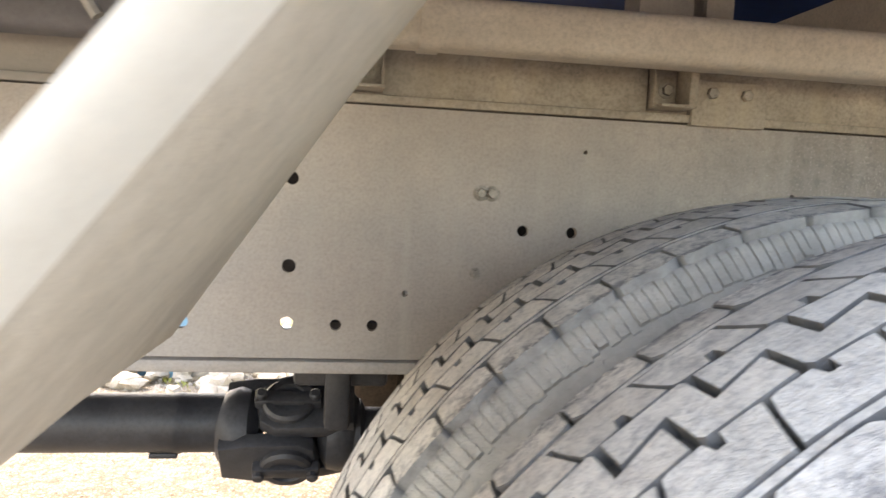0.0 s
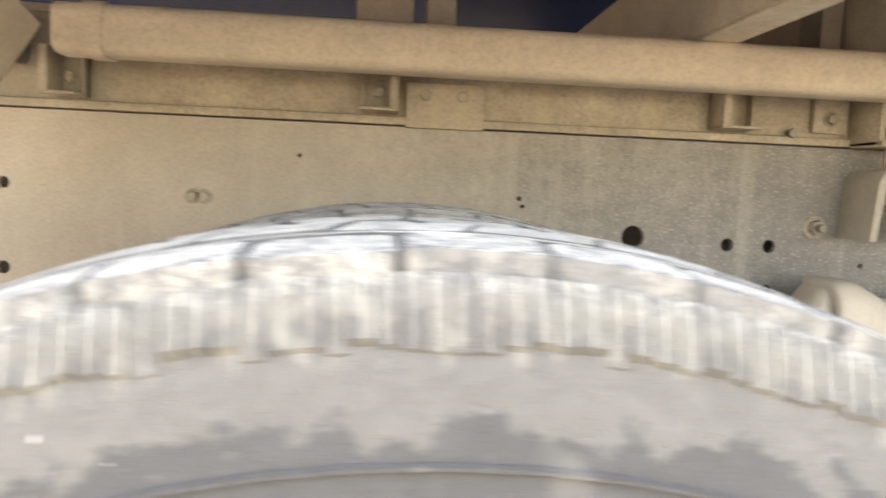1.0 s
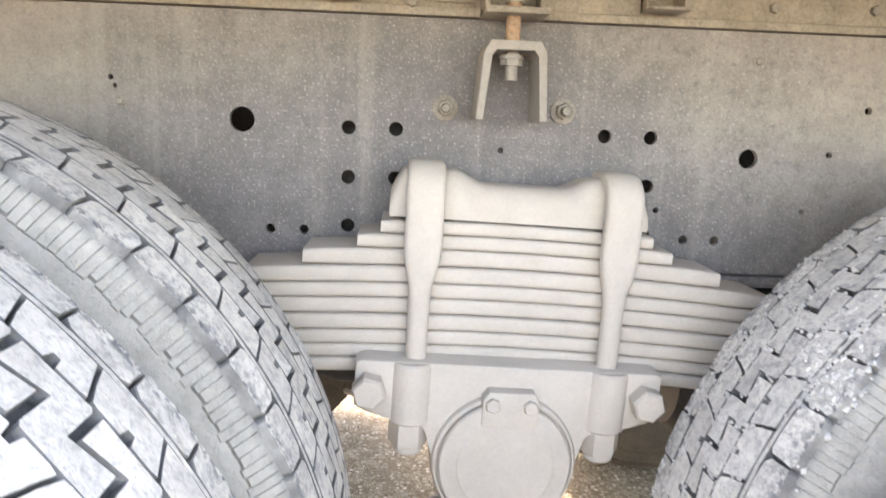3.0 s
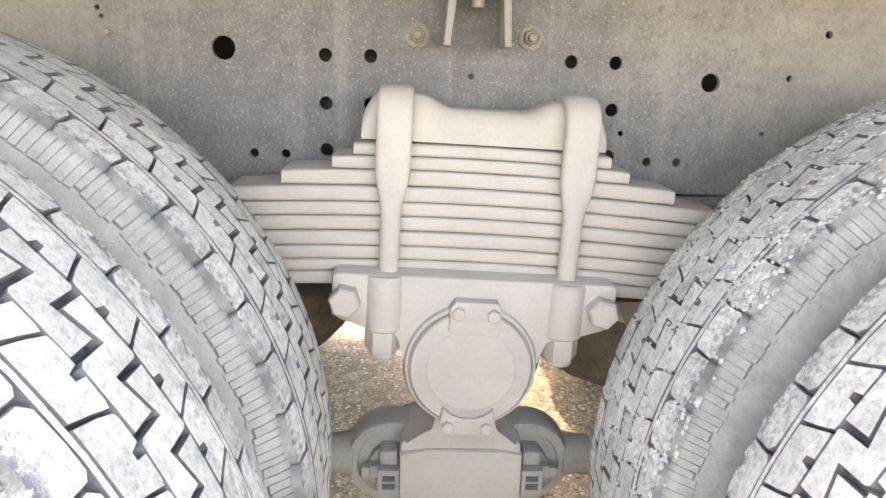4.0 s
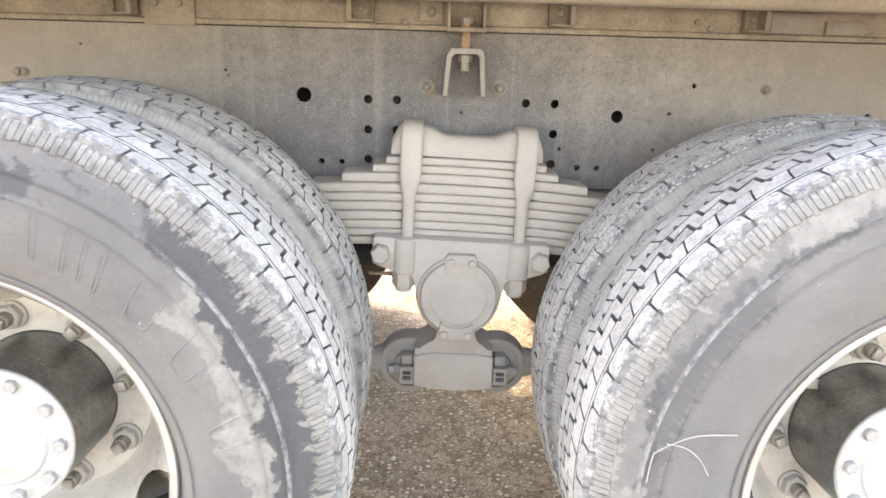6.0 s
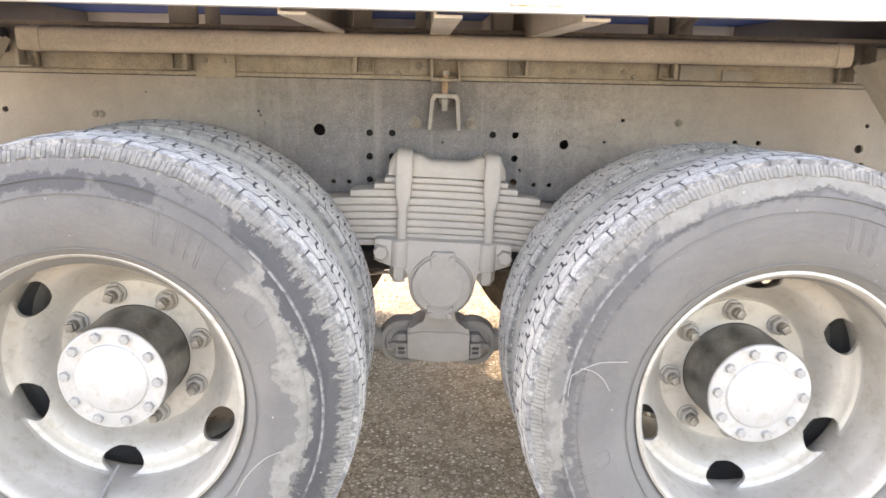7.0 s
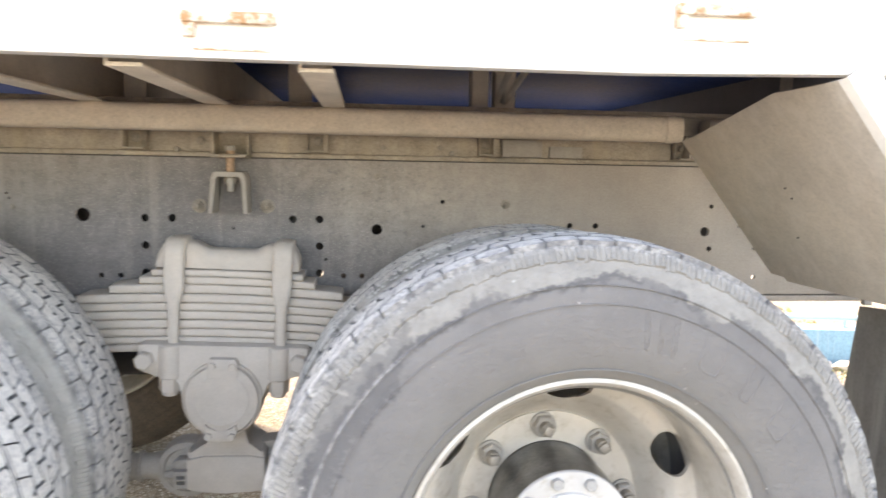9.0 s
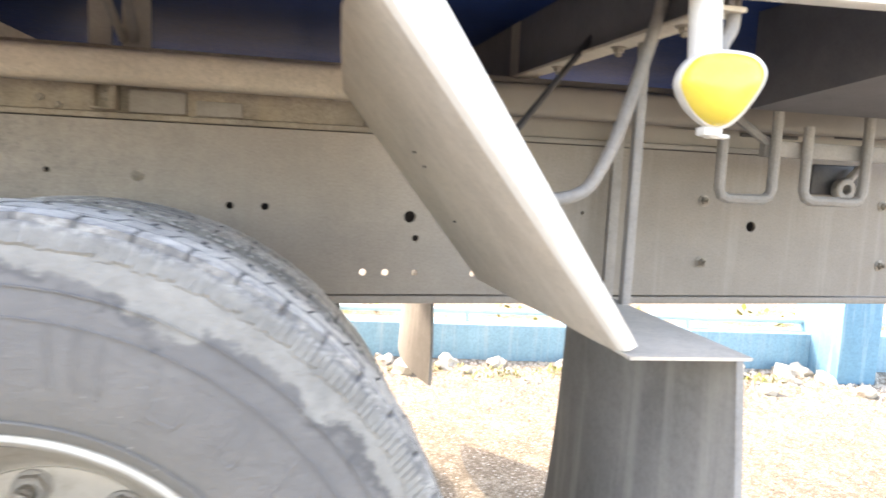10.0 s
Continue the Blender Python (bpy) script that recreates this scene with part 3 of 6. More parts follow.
def build_far_wall():
    ang = math.degrees(math.atan(-0.155))
    at = pose(1.5, wall_y(1.5), -0.087, 0, 0, ang)
    bm = bmesh.new()
    box(bm, -9, 9, 0, 0.18, -0.4, 0.180, 0.006)
    wall = part("wall_north", bm, WALLPALE, None, at=at)
    tagged(wall, "low blue painted masonry wall with weathered patches", "wall", kind="structure")
    for k in (-1, 0):
        bm = bmesh.new()
        box(bm, -0.125, 0.125, -0.3, 0.2, -0.4, 0.62, 0.008)
        part("pilaster", bm, BLUEWALL, wall, at=at @ pose(2.95 + 6.6 * k, 0, 0))
    bm = bmesh.new()
    rod(bm, [(-9, 0.12, 0.242), (9, 0.12, 0.242)], 0.020, 12)
    for k in range(-6, 7):
        rod(bm, [(1.45 * k + 0.6, 0.12, 0.15), (1.45 * k + 0.6, 0.12, 0.242)], 0.014, 8)
    tagged(part("pipe_rail", bm, PIPE, None, at=at), "pale green pipe rail along the wall top", "railing")
    bm = bmesh.new()
    box(bm, -9, 9, 0.18, 4.0, -0.4, 0.15)
    tagged(part("bank", bm, GROUND, None, at=at), "raised earth bank behind the blue wall", "ground", kind="structure")
    rnd = random.Random(5)
    for name, mat, n, label, size in (("leaf_litter", LITTER, 900, "dry fallen leaves on the bank behind the wall", 0.04), ("weed_strip", WEED, 1100, "low yellow-green weeds behind the wall", 0.055)):
        vs, fs = [], []
        for _ in range(n):
            x, y = rnd.uniform(-5, 6), rnd.uniform(0.2, 0.7)
            if noise.noise((x * 1.1, 0, 9 if name == "weed_strip" else 4)) < -0.15:
                continue
            h, a, s = rnd.uniform(0.0, 0.05), rnd.uniform(0, 6.28), size * rnd.uniform(0.5, 1.2)
            c = at @ Vector((x, y, 0.155 + h))
            d = Vector((math.cos(a), math.sin(a), rnd.uniform(-0.3, 0.9))) * s
            w = Vector((-math.sin(a), math.cos(a), rnd.uniform(-0.3, 0.3))) * s * 0.35
            k = len(vs)
            vs += [c, c + d * 0.5 + w, c + d, c + d * 0.5 - w]
            fs.append((k, k + 1, k + 2, k + 3))
        me = bpy.data.meshes.new(name)
        me.from_pydata(vs, [], fs)
        me.materials.append(mat)
        tagged(place(name, me), label, "plants", kind="stuff")


build_far_wall()


def rock_mesh(seed):
    bm = bmesh.new()
    bmesh.ops.create_icosphere(bm, subdivisions=2, radius=1.0)
    for v in bm.verts:
        n = noise.noise(v.co * 1.1 + Vector((seed * 7.1, 0, 0))) * 0.5 + noise.noise(v.co * 2.6 + Vector((0, seed * 3.3, 0))) * 0.22
        v.co *= 0.85 + n
        v.co.z *= 0.7
    return mesh_of("rock", bm, STONE, 24)


ROCKS = [rock_mesh(k) for k in range(7)]


def build_rubble():
    rnd = random.Random(11)
    for k in range(205):
        x = rnd.uniform(-4.2, 6.0)
        y = wall_y(x) - abs(rnd.gauss(0, 0.26)) - 0.05
        s = rnd.choice((0.022, 0.03, 0.04, 0.05, 0.075)) * rnd.uniform(0.8, 1.3)
        at = pose(x, y, ground_z(x, y) + s * 0.3, rnd.uniform(-25, 25), rnd.uniform(-25, 25), rnd.uniform(0, 360)) @ Matrix.Diagonal((s * 1.2, s, s, 1))
        tagged(place("rock", ROCKS[k % 7], at=at), "pale broken limestone lump on the gravel by the wall", "rock", "rubble along the wall")
    for k in range(90):
        x, u = rnd.uniform(-4.0, -1.3), rnd.random()
        y = wall_y(x) - 0.08 - 0.55 * u
        s = rnd.uniform(0.035, 0.085)
        at = pose(x, y, ground_z(x, y) + 0.20 * (1 - u) * rnd.random() + s * 0.3, rnd.uniform(-25, 25), rnd.uniform(-25, 25), rnd.uniform(0, 360)) @ Matrix.Diagonal((s * 1.2, s, s, 1))
        tagged(place("rock", ROCKS[k % 7], at=at), "pale broken limestone lump heaped against the wall", "rock", "rubble along the wall")
    vs, fs = [], []
    base = [(0, 0, 1), (1, 0, 0), (0.2, 1, 0), (-1, 0.2, 0), (-0.1, -1, 0)]
    tri = [(0, 1, 2), (0, 2, 3), (0, 3, 4), (0, 4, 1)]
    for i_p in range(14500):
        big = i_p >= 9500
        if big:
            x = rnd.uniform(-4.2, 6)
            y = wall_y(x) - abs(rnd.gauss(0, 0.5)) - 0.02
        elif rnd.random() < 0.5:
            x, y = rnd.uniform(-0.8, 0.8), rnd.uniform(-0.6, 1.8)
        else:
            x, y = rnd.uniform(-4, 5.5), rnd.uniform(-0.3, 3.2)
            if y > wall_y(x):
                continue
        s = rnd.uniform(0.006, 0.022) if big else rnd.uniform(0.002, 0.0055) if rnd.random() < 0.93 else rnd.uniform(0.006, 0.013)
        a = rnd.uniform(0, 6.28)
        c, d = math.cos(a) * s, math.sin(a) * s
        z = ground_z(x, y) - 0.002
        k = len(vs)
        vs += [(x + c * p - d * q * rnd.uniform(0.6, 1.1), y + d * p + c * q * rnd.uniform(0.6, 1.1), z + h * s * rnd.uniform(0.7, 1.2)) for p, q, h in base]
        fs += [(k + i, k + j, k + l) for i, j, l in tri]
    me = bpy.data.meshes.new("pebbles")
    me.from_pydata(vs, [], fs)
    me.materials.append(STONE)
    tagged(place("pebbles", me), "loose pale pebbles scattered over the sandy ground", "gravel", kind="stuff")
    vs, fs = [], []
    for cx, cy in ((2.6, 2.35), (3.3, 2.2), (3.75, 2.1), (1.75, 2.45), (2.2, 2.3), (-2.6, 3.0), (-1.9, 2.9)):
        for _ in range(70):
            x, y = rnd.gauss(cx, 0.13), rnd.gauss(cy, 0.06)
            c = Vector((x, y, ground_z(x, y)))
            a, s = rnd.uniform(0, 6.28), rnd.uniform(0.015, 0.04)
            d = Vector((math.cos(a), math.sin(a), rnd.uniform(0.4, 1.3))) * s
            w = Vector((-math.sin(a), math.cos(a), 0)) * s * 0.25
            k = len(vs)
            vs += [c - w * 0.4, c + d * 0.6 - w, c + d, c + d * 0.6 + w]
            fs.append((k, k + 1, k + 2, k + 3))
    me = bpy.data.meshes.new("weed_tufts")
    me.from_pydata(vs, [], fs)
    me.materials.append(WEED)
    tagged(place("weed_tufts", me), "small yellow-green weed tufts among the rubble", "plants", kind="stuff")


build_rubble()

# ---- the dump truck ----
truck = new("dump_truck")
truck.location = (0, 0.42, 0.03)
WORLD[truck] = Matrix.Translation((0, 0.42, 0.03))
tagged(truck, "dusty tandem-axle dump truck with white tipper body, parked on gravel", "truck")

FAR = Matrix.Translation((0, 0.76, 0)) @ Matrix.Diagonal((1, -1, 1, 1))

# Holes of the chassis web: x, z, radius.
HOLES = [(-1.203, 1.030, 0.0085), (-1.204, 0.917, 0.009), (-1.094, 0.841, 0.0075), (-1.142, 0.841, 0.0075), (-1.205, 0.842, 0.0085),
         (-0.898, 0.974, 0.0075), (-0.830, 0.974, 0.0075), (-1.337, 0.842, 0.009),
         (-0.345, 0.989, 0.0165), (-0.205, 0.983, 0.0095), (-0.142, 0.983, 0.0095), (0.0, 0.959, 0.0042), (-0.205, 0.917, 0.0095),
         (-0.142, 0.917, 0.0095), (0.142, 0.983, 0.0095), (0.206, 0.983, 0.0095), (-0.205, 0.851, 0.0095), (-0.142, 0.851, 0.0095),
         (-0.309, 0.844, 0.0065), (-0.264, 0.844, 0.0065), (0.265, 0.843, 0.0065), (0.310, 0.843, 0.0065), (0.346, 0.959, 0.0135),
         (0.509, 1.030, 0.0055), (0.461, 0.968, 0.0045), (0.206, 0.917, 0.0095), (0.142, 0.917, 0.0095), (0.432, 0.888, 0.0035), (0.222, 0.884, 0.004),
         (0.206, 0.850, 0.0095), (1.200, 0.961, 0.0125), (1.214, 1.027, 0.006), (1.294, 0.975, 0.0045), (1.214, 0.916, 0.007),
         (0.837, 0.973, 0.0075), (0.905, 0.973, 0.0075), (1.215, 0.842, 0.0065), (1.343, 0.841, 0.0065), (1.340, 0.917, 0.005), (2.019, 0.961, 0.0125),
         (-1.292, 0.959, 0.0125), (-1.053, 0.885, 0.0042), (-0.817, 1.083, 0.003), (-1.352, 0.897, 0.004), (-0.512, 1.037, 0.0036), (-0.507, 1.026, 0.003), (1.589, 0.981, 0.004), (1.105, 0.842, 0.0075), (1.152, 0.842, 0.0075)]


def web_plate(x0, x1, z0, z1, holes, y0, y1):
    bm = bmesh.new()
    loops = [[(x0, z0), (x1, z0), (x1, z1), (x0, z1)]]
    for cx, cz, r in holes:
        loops.append([(cx + r * math.cos(2 * math.pi * k / 20), cz + r * math.sin(2 * math.pi * k / 20)) for k in range(20)])
    es = []
    for loop in loops:
        vs = [bm.verts.new((x, y0, z)) for x, z in loop]
        es += [bm.edges.new((vs[i], vs[(i + 1) % len(vs)])) for i in range(len(vs))]
    bmesh.ops.triangle_fill(bm, edges=es, use_beauty=True, normal=(0, -1, 0))
    ext = bmesh.ops.extrude_face_region(bm, geom=list(bm.faces))
    bmesh.ops.translate(bm, verts=[g for g in ext["geom"] if isinstance(g, bmesh.types.BMVert)], vec=(0, y1 - y0, 0))
    return bm


RX0, RX1 = -3.0, 3.1
rail = part("chassis_rail", web_plate(RX0, RX1, 0.796, 1.128, HOLES, 0.0, 0.009), RAIL, truck, "dusty beige steel chassis rail punched with round holes")
# far rail in dark steel: the shade between the rails is in the colour
far_rail = part("chassis_rail", web_plate(RX0, RX1, 0.796, 1.128, HOLES[8:12], 0.0, 0.009), SHAFT, truck, "far side chassis rail, dark colour standing for shade", FAR)
bm = bmesh.new()
box(bm, RX0, RX1, -0.003, 0.085, 0.776, 0.7925, 0.003)
part("bottom_flange", bm, RAIL, rail)
bm = bmesh.new()
box(bm, RX0, RX1, 0.011, 0.085, 1.118, 1.127, 0.002)
part("top_flange", bm, RAIL, rail)
# added strip closes the gap so no light leaks under the subframe
bm = bmesh.new()
box(bm, RX0, RX1, 0.018, 0.070, 1.1272, 1.1304, 0.0)
part("light_block_strip", bm, SHAFT, rail, "unseen dark strip that blocks light under the subframe")
bm = bmesh.new()
box(bm, RX0, RX1, 0.675, 0.763, 0.776, 0.7925, 0.003)
part("bottom_flange", bm, RAIL, far_rail)

# Subframe channel on top of the rail, with its lower lip.
for far in (False, True):
    side_m = FAR if far else None
    bm = bmesh.new()
    box(bm, RX0, RX1, 0.004, 0.016, 1.142, 1.2535, 0.002, side_m)
    sub = part("subframe", bm, SUBFRAME, truck, "brown dusty subframe channel above the chassis rail")
    bm = bmesh.new()
    box(bm, RX0, RX1, -0.004, 0.075, 1.1305, 1.1415, 0.0015, side_m)
    part("lower_lip", bm, SUBFRAME, sub)
    bm = bmesh.new()
    box(bm, RX0, RX1, 0.004, 0.075, 1.254, 1.2655, 0.002, side_m)
    part("upper_lip", bm, SUBFRAME, sub)
    if not far:
        subframe = sub


def add_bolt(x, z, y, parent, r=0.009, h=0.008, washer=0.0125, stud=0.0, mat=BOLT, name="bolt"):
    bm = bmesh.new()
    hexbolt(bm, r, h, washer, stud, pose(x, y, z, 0, random.uniform(0, 60), 0))
    return part(name, bm, mat, parent)


def add_bolt_down(x, y, z, parent):
    bm = bmesh.new()
    hexbolt(bm, 0.009, 0.008, 0.0125, 0.004, pose(x, y, z, 90, 0, 0))
    return part("bolt", bm, BOLT, parent)


# Splice plate with two bolts, gussets and stiffeners along the subframe.
bm = bmesh.new()
box(bm, -0.675, -0.568, -0.010, 0.006, 1.127, 1.188, 0.0015)
plate = part("splice_plate", bm, SUBFRAME, subframe)
for x in (-0.648, -0.598):
    add_bolt(x, 1.171, -0.010, plate, 0.008, 0.006, 0.0)
for x0, x1 in ((-0.246, -0.191), (0.178, 0.230), (1.098, 1.136), (-1.136, -1.092), (0.595, 0.637), (-0.735, -0.686)):
    flip = x0 > 0 or -0.8 < x0 < -0.6
    bm = bmesh.new()
    wall, thin = ((x1 - 0.011, x1), (x0, x0 + 0.003)) if flip else ((x0, x0 + 0.011), (x1 - 0.003, x1))
    box(bm, *wall, -0.045, 0.004, 1.146, 1.205, 0.001)
    box(bm, *thin, -0.020, 0.004, 1.146, 1.205, 0.0008)
    box(bm, x0, x1, -0.045, 0.004, 1.145, 1.149, 0.001)
    box(bm, x0, x1, -0.004, 0.003, 1.146, 1.205, 0.001)
    g = part("gusset", bm, SUBFRAME, subframe)
    add_bolt((x0 + x1) / 2, 1.172, -0.004, g, 0.008, 0.007, 0.0115)
for x0, x1 in ((-0.095, -0.045),):
    bm = bmesh.new()
    box(bm, x0, x1, -0.006, 0.003, 1.148, 1.2, 0.0015)
    g = part("gusset", bm, SUBFRAME, subframe)
    add_bolt((x0 + x1) / 2, 1.168, -0.006, g, 0.008, 0.008, 0.011)
for x0, x1, z1 in ((0.655, 0.756, 1.186), (0.775, 0.860, 1.172)):
    bm = bmesh.new()
    box(bm, x0, x1, -0.0075, 0.003, 1.144, z1, 0.0015)
    part("patch_plate", bm, CAST, subframe, "dark oily patch plate")
for x, z in ((0.50, 1.163), (0.53, 1.150), (-0.125, 1.146), (0.36, 1.160)):
    add_bolt(x, z, -0.004 if z < 1.15 else 0.004, subframe, 0.007, 0.006, 0.0)

# Bolts on the web.
for x, z, r in ((-0.077, 1.013, 0.0115), (0.082, 1.014, 0.0115), (-0.957, 1.022, 0.007), (-0.942, 1.022, 0.007), (-0.960, 0.915, 0.005), (0.668, 1.026, 0.008),
                (1.889, 1.018, 0.0095), (1.895, 0.875, 0.0095), (2.385, 1.021, 0.0095), (2.396, 0.873, 0.0095), (-0.50, 1.006, 0.0045), (0.345, 1.09, 0.005)):
    add_bolt(x, z, 0.0, rail, r, r * 1.1, r * 1.5, r * 0.9 if r > 0.009 else 0)

# Rust-topped guide bolt and the inverted U clevis under it.
bm = bmesh.new()
outline = [(-0.043, 1.0), (-0.036, 1.082), (-0.028, 1.096), (0.034, 1.096), (0.042, 1.082), (0.046, 1.0), (0.036, 1.0), (0.033, 1.078), (0.027, 1.086), (-0.021, 1.086), (-0.027, 1.078), (-0.033, 1.0)]
prism(bm, outline, -0.075, 0.0, 0.0012)
clevis = part("clevis", bm, CAST, truck, "grey inverted U steel clevis")
bm = bmesh.new()
rod(bm, [(0.003, -0.04, 1.086), (0.003, -0.04, 1.15)], 0.0092, 14)
part("guide_bolt", bm, PALERUST, clevis, "rusty orange guide bolt")
bm = bmesh.new()
hexagon(bm, 0.0145, 0.016, pose(0.003, -0.04, 1.068, 90, 0, 0) @ pose(0, 0, 0, 180, 0, 0))
rod(bm, [(0.003, -0.04, 1.050), (0.003, -0.04, 1.086)], 0.0085, 14)
lathe(bm, [(0.016, 0.0), (0.016, -0.004)], 18, pose(0.003, -0.04, 1.080, 90, 0, 0))
part("guide_nut", bm, CAST, clevis)
bm = bmesh.new()
hexagon(bm, 0.0125, 0.012, pose(0.003, -0.04, 1.145, 90, 0, 0) @ pose(0, 0, 0, 180, 0, 0))
part("guide_nut", bm, CAST, clevis)
bm = bmesh.new()
box(bm, -0.036, 0.044, -0.072, 0.004, 1.1285, 1.1365, 0.0015)
box(bm, -0.036, -0.030, -0.065, 0.004, 1.13, 1.2, 0.0015)
box(bm, 0.038, 0.044, -0.030, 0.004, 1.13, 1.2, 0.0015)
part("stop_bracket", bm, SUBFRAME, subframe)

# Long tube under the tipper floor, its end collars, and the uprights behind it.
def round_tube(bm, x0, x1, yc, zc, hy, hz, r):
    prof = []
    for cx, cz, a0 in ((hy - r, hz - r, 0), (-hy + r, hz - r, 90), (-hy + r, -hz + r, 180), (hy - r, -hz + r, 270)):
        prof += [(cx + r * math.cos(radians(a0 + 22.5 * k)), cz + r * math.sin(radians(a0 + 22.5 * k))) for k in range(5)]
    ring_skin(bm, [[Vector((x, yc + p, zc + q)) for p, q in prof] for x in (x0, x1)])


bm = bmesh.new()
round_tube(bm, -1.09, -0.001, -0.082, 1.2165, 0.030, 0.0300, 0.016)
tube = part("body_tube", bm, TUBE, truck, "beige painted tube under the tipper floor")
bm = bmesh.new()
round_tube(bm, 0.001, 1.075, -0.082, 1.2165, 0.030, 0.0300, 0.016)
part("body_tube", bm, TUBE, truck)
for x in (-1.045, -0.001, 1.045):
    bm = bmesh.new()
    w = 0.012 if abs(x) > 0.5 else 0.0035
    round_tube(bm, x - w, x + w, -0.082, 1.2165, 0.0325, 0.0325, 0.018)
    part("collar", bm, TUBE, tube)
# front tube coloured dark in place of the shade ahead of the fender
for x0, x1, mat in ((-2.9, -1.16, DARKGREY), (1.16, 3.0, SUBFRAME)):
    bm = bmesh.new()
    round_tube(bm, x0, x1, -0.045, 1.212, 0.030, 0.0315, 0.016)
    part("body_tube", bm, mat, truck)

# Tipper body: floor, side sill, side wall, far side and ends, cross members.
bm = bmesh.new()
box(bm, -2.6, 2.45, -0.715, 1.475, 1.385, 1.40, 0.002)
body = part("tipper_floor", bm, FLOOR_STEEL, truck, "dark blue-grey tipper floor underside")
for m, name in ((None, "side_sill"), (FAR, "side_sill")):
    bm = bmesh.new()
    prism(bm, [(-2.6, 1.256), (0.7, 1.256), (2.45, 1.299), (2.45, 1.44), (-2.6, 1.44)], -0.752, -0.719, 0.006, m)
    sill = part(name, bm, BODY, truck, "white painted tipper side sill")
    bm = bmesh.new()
    box(bm, -2.6, 2.45, -0.737, -0.654, 1.44, 1.98, 0.004, m)
    side = part("side_wall", bm, BODY, truck, "white tipper side wall")
    for k in range(8):
        x = -2.45 + 0.65 * k
        bm = bmesh.new()
        box(bm, x, x + 0.08, -0.786, -0.737, 1.44, 1.98, 0.006, m)
        part("side_stake", bm, BODY, side)
    if m is None:
        near_sill = sill
bm = bmesh.new()
box(bm, -2.6, -2.55, -0.65, 1.41, 1.40, 1.98, 0.004)
box(bm, 2.40, 2.45, -0.65, 1.41, 1.40, 1.98, 0.004)
part("end_wall", bm, BODY, truck)


def cross_member(x, w, z0=1.246, y0=-0.716, y1=1.476, mat=TUBE):
    bm = bmesh.new()
    box(bm, x - w / 2, x + w / 2, y0, y1, z0, z0 + 0.006, 0.001)
    box(bm, x - w / 2, x - w / 2 + 0.005, y0, y1, z0 + 0.006, 1.384, 0.001)
    return part("cross_member", bm, mat, body)


def dark_member(x, z0=1.262):
    bm = bmesh.new()
    box(bm, x - 0.004, x + 0.004, -0.716, 1.476, z0 + 0.0065, 1.384, 0.001)
    web = part("cross_member", bm, DARKGREY, body)
    bm = bmesh.new()
    box(bm, x - 0.020, x + 0.020, -0.716, 1.476, z0, z0 + 0.006, 0.001)
    part("flange", bm, FENDER, web, "pale dusty lower flange")
    for y in (-0.62, -0.44, -0.2):
        add_bolt_down(x, y, z0, web)


for x in (-0.285, -0.015, 0.245):
    cross_member(x, 0.05)
for x in (-2.0, -1.62, 1.43, 2.4):
    dark_member(x)
# Uprights on the subframe that carry the floor.
for x, w in ((-0.708, 0.078), (-0.630, 0.04), (-0.223, 0.05), (-0.065, 0.03), (0.16, 0.055), (0.600, 0.04), (0.664, 0.05), (1.45, 0.05), (-1.5, 0.05)):
    bm = bmesh.new()
    box(bm, x - w / 2, x + w / 2, 0.018, 0.026, 1.2665, 1.384, 0.001)
    box(bm, x - w / 2, x - w / 2 + 0.005, 0.026, 0.075, 1.2665, 1.384, 0.001)
    part("upright", bm, CAST, subframe)
# Braces from the uprights to the floor.
bm = bmesh.new()
rod(bm, [(0.66, 0.02, 1.28), (0.69, -0.25, 1.375)], 0.008, 8)
rod(bm, [(0.64, 0.02, 1.28), (0.64, -0.25, 1.375)], 0.008, 8)
part("floor_brace", bm, GREYBAR, subframe)

bm = bmesh.new()
rod(bm, smooth_path([(-1.391, -0.25, 1.215), (-1.371, -0.25, 1.185), (-1.355, -0.25, 1.161)]), 0.006, 8)
part("stay_rod", bm, GREYBAR, truck)

# Rusty tie bars on the sill.
for x0, x1, z in ((0.072, 0.196, 1.300), (0.750, 0.872, 1.338)):
    bm = bmesh.new()
    box(bm, x0, x1, -0.764, -0.7515, z, z + 0.016, 0.004)
    box(bm, x0, x0 + 0.018, -0.760, -0.7515, z - 0.018, z + 0.004, 0.003)
    part("tie_bar", bm, RUSTWHITE, near_sill, "rust-stained tie bar")
    bm = bmesh.new()
    box(bm, x0 + 0.015, x1 - 0.008, -0.755, -0.7515, z - 0.034, z - 0.0315, 0.0005)
    part("weld_seam", bm, RUSTWHITE, near_sill)


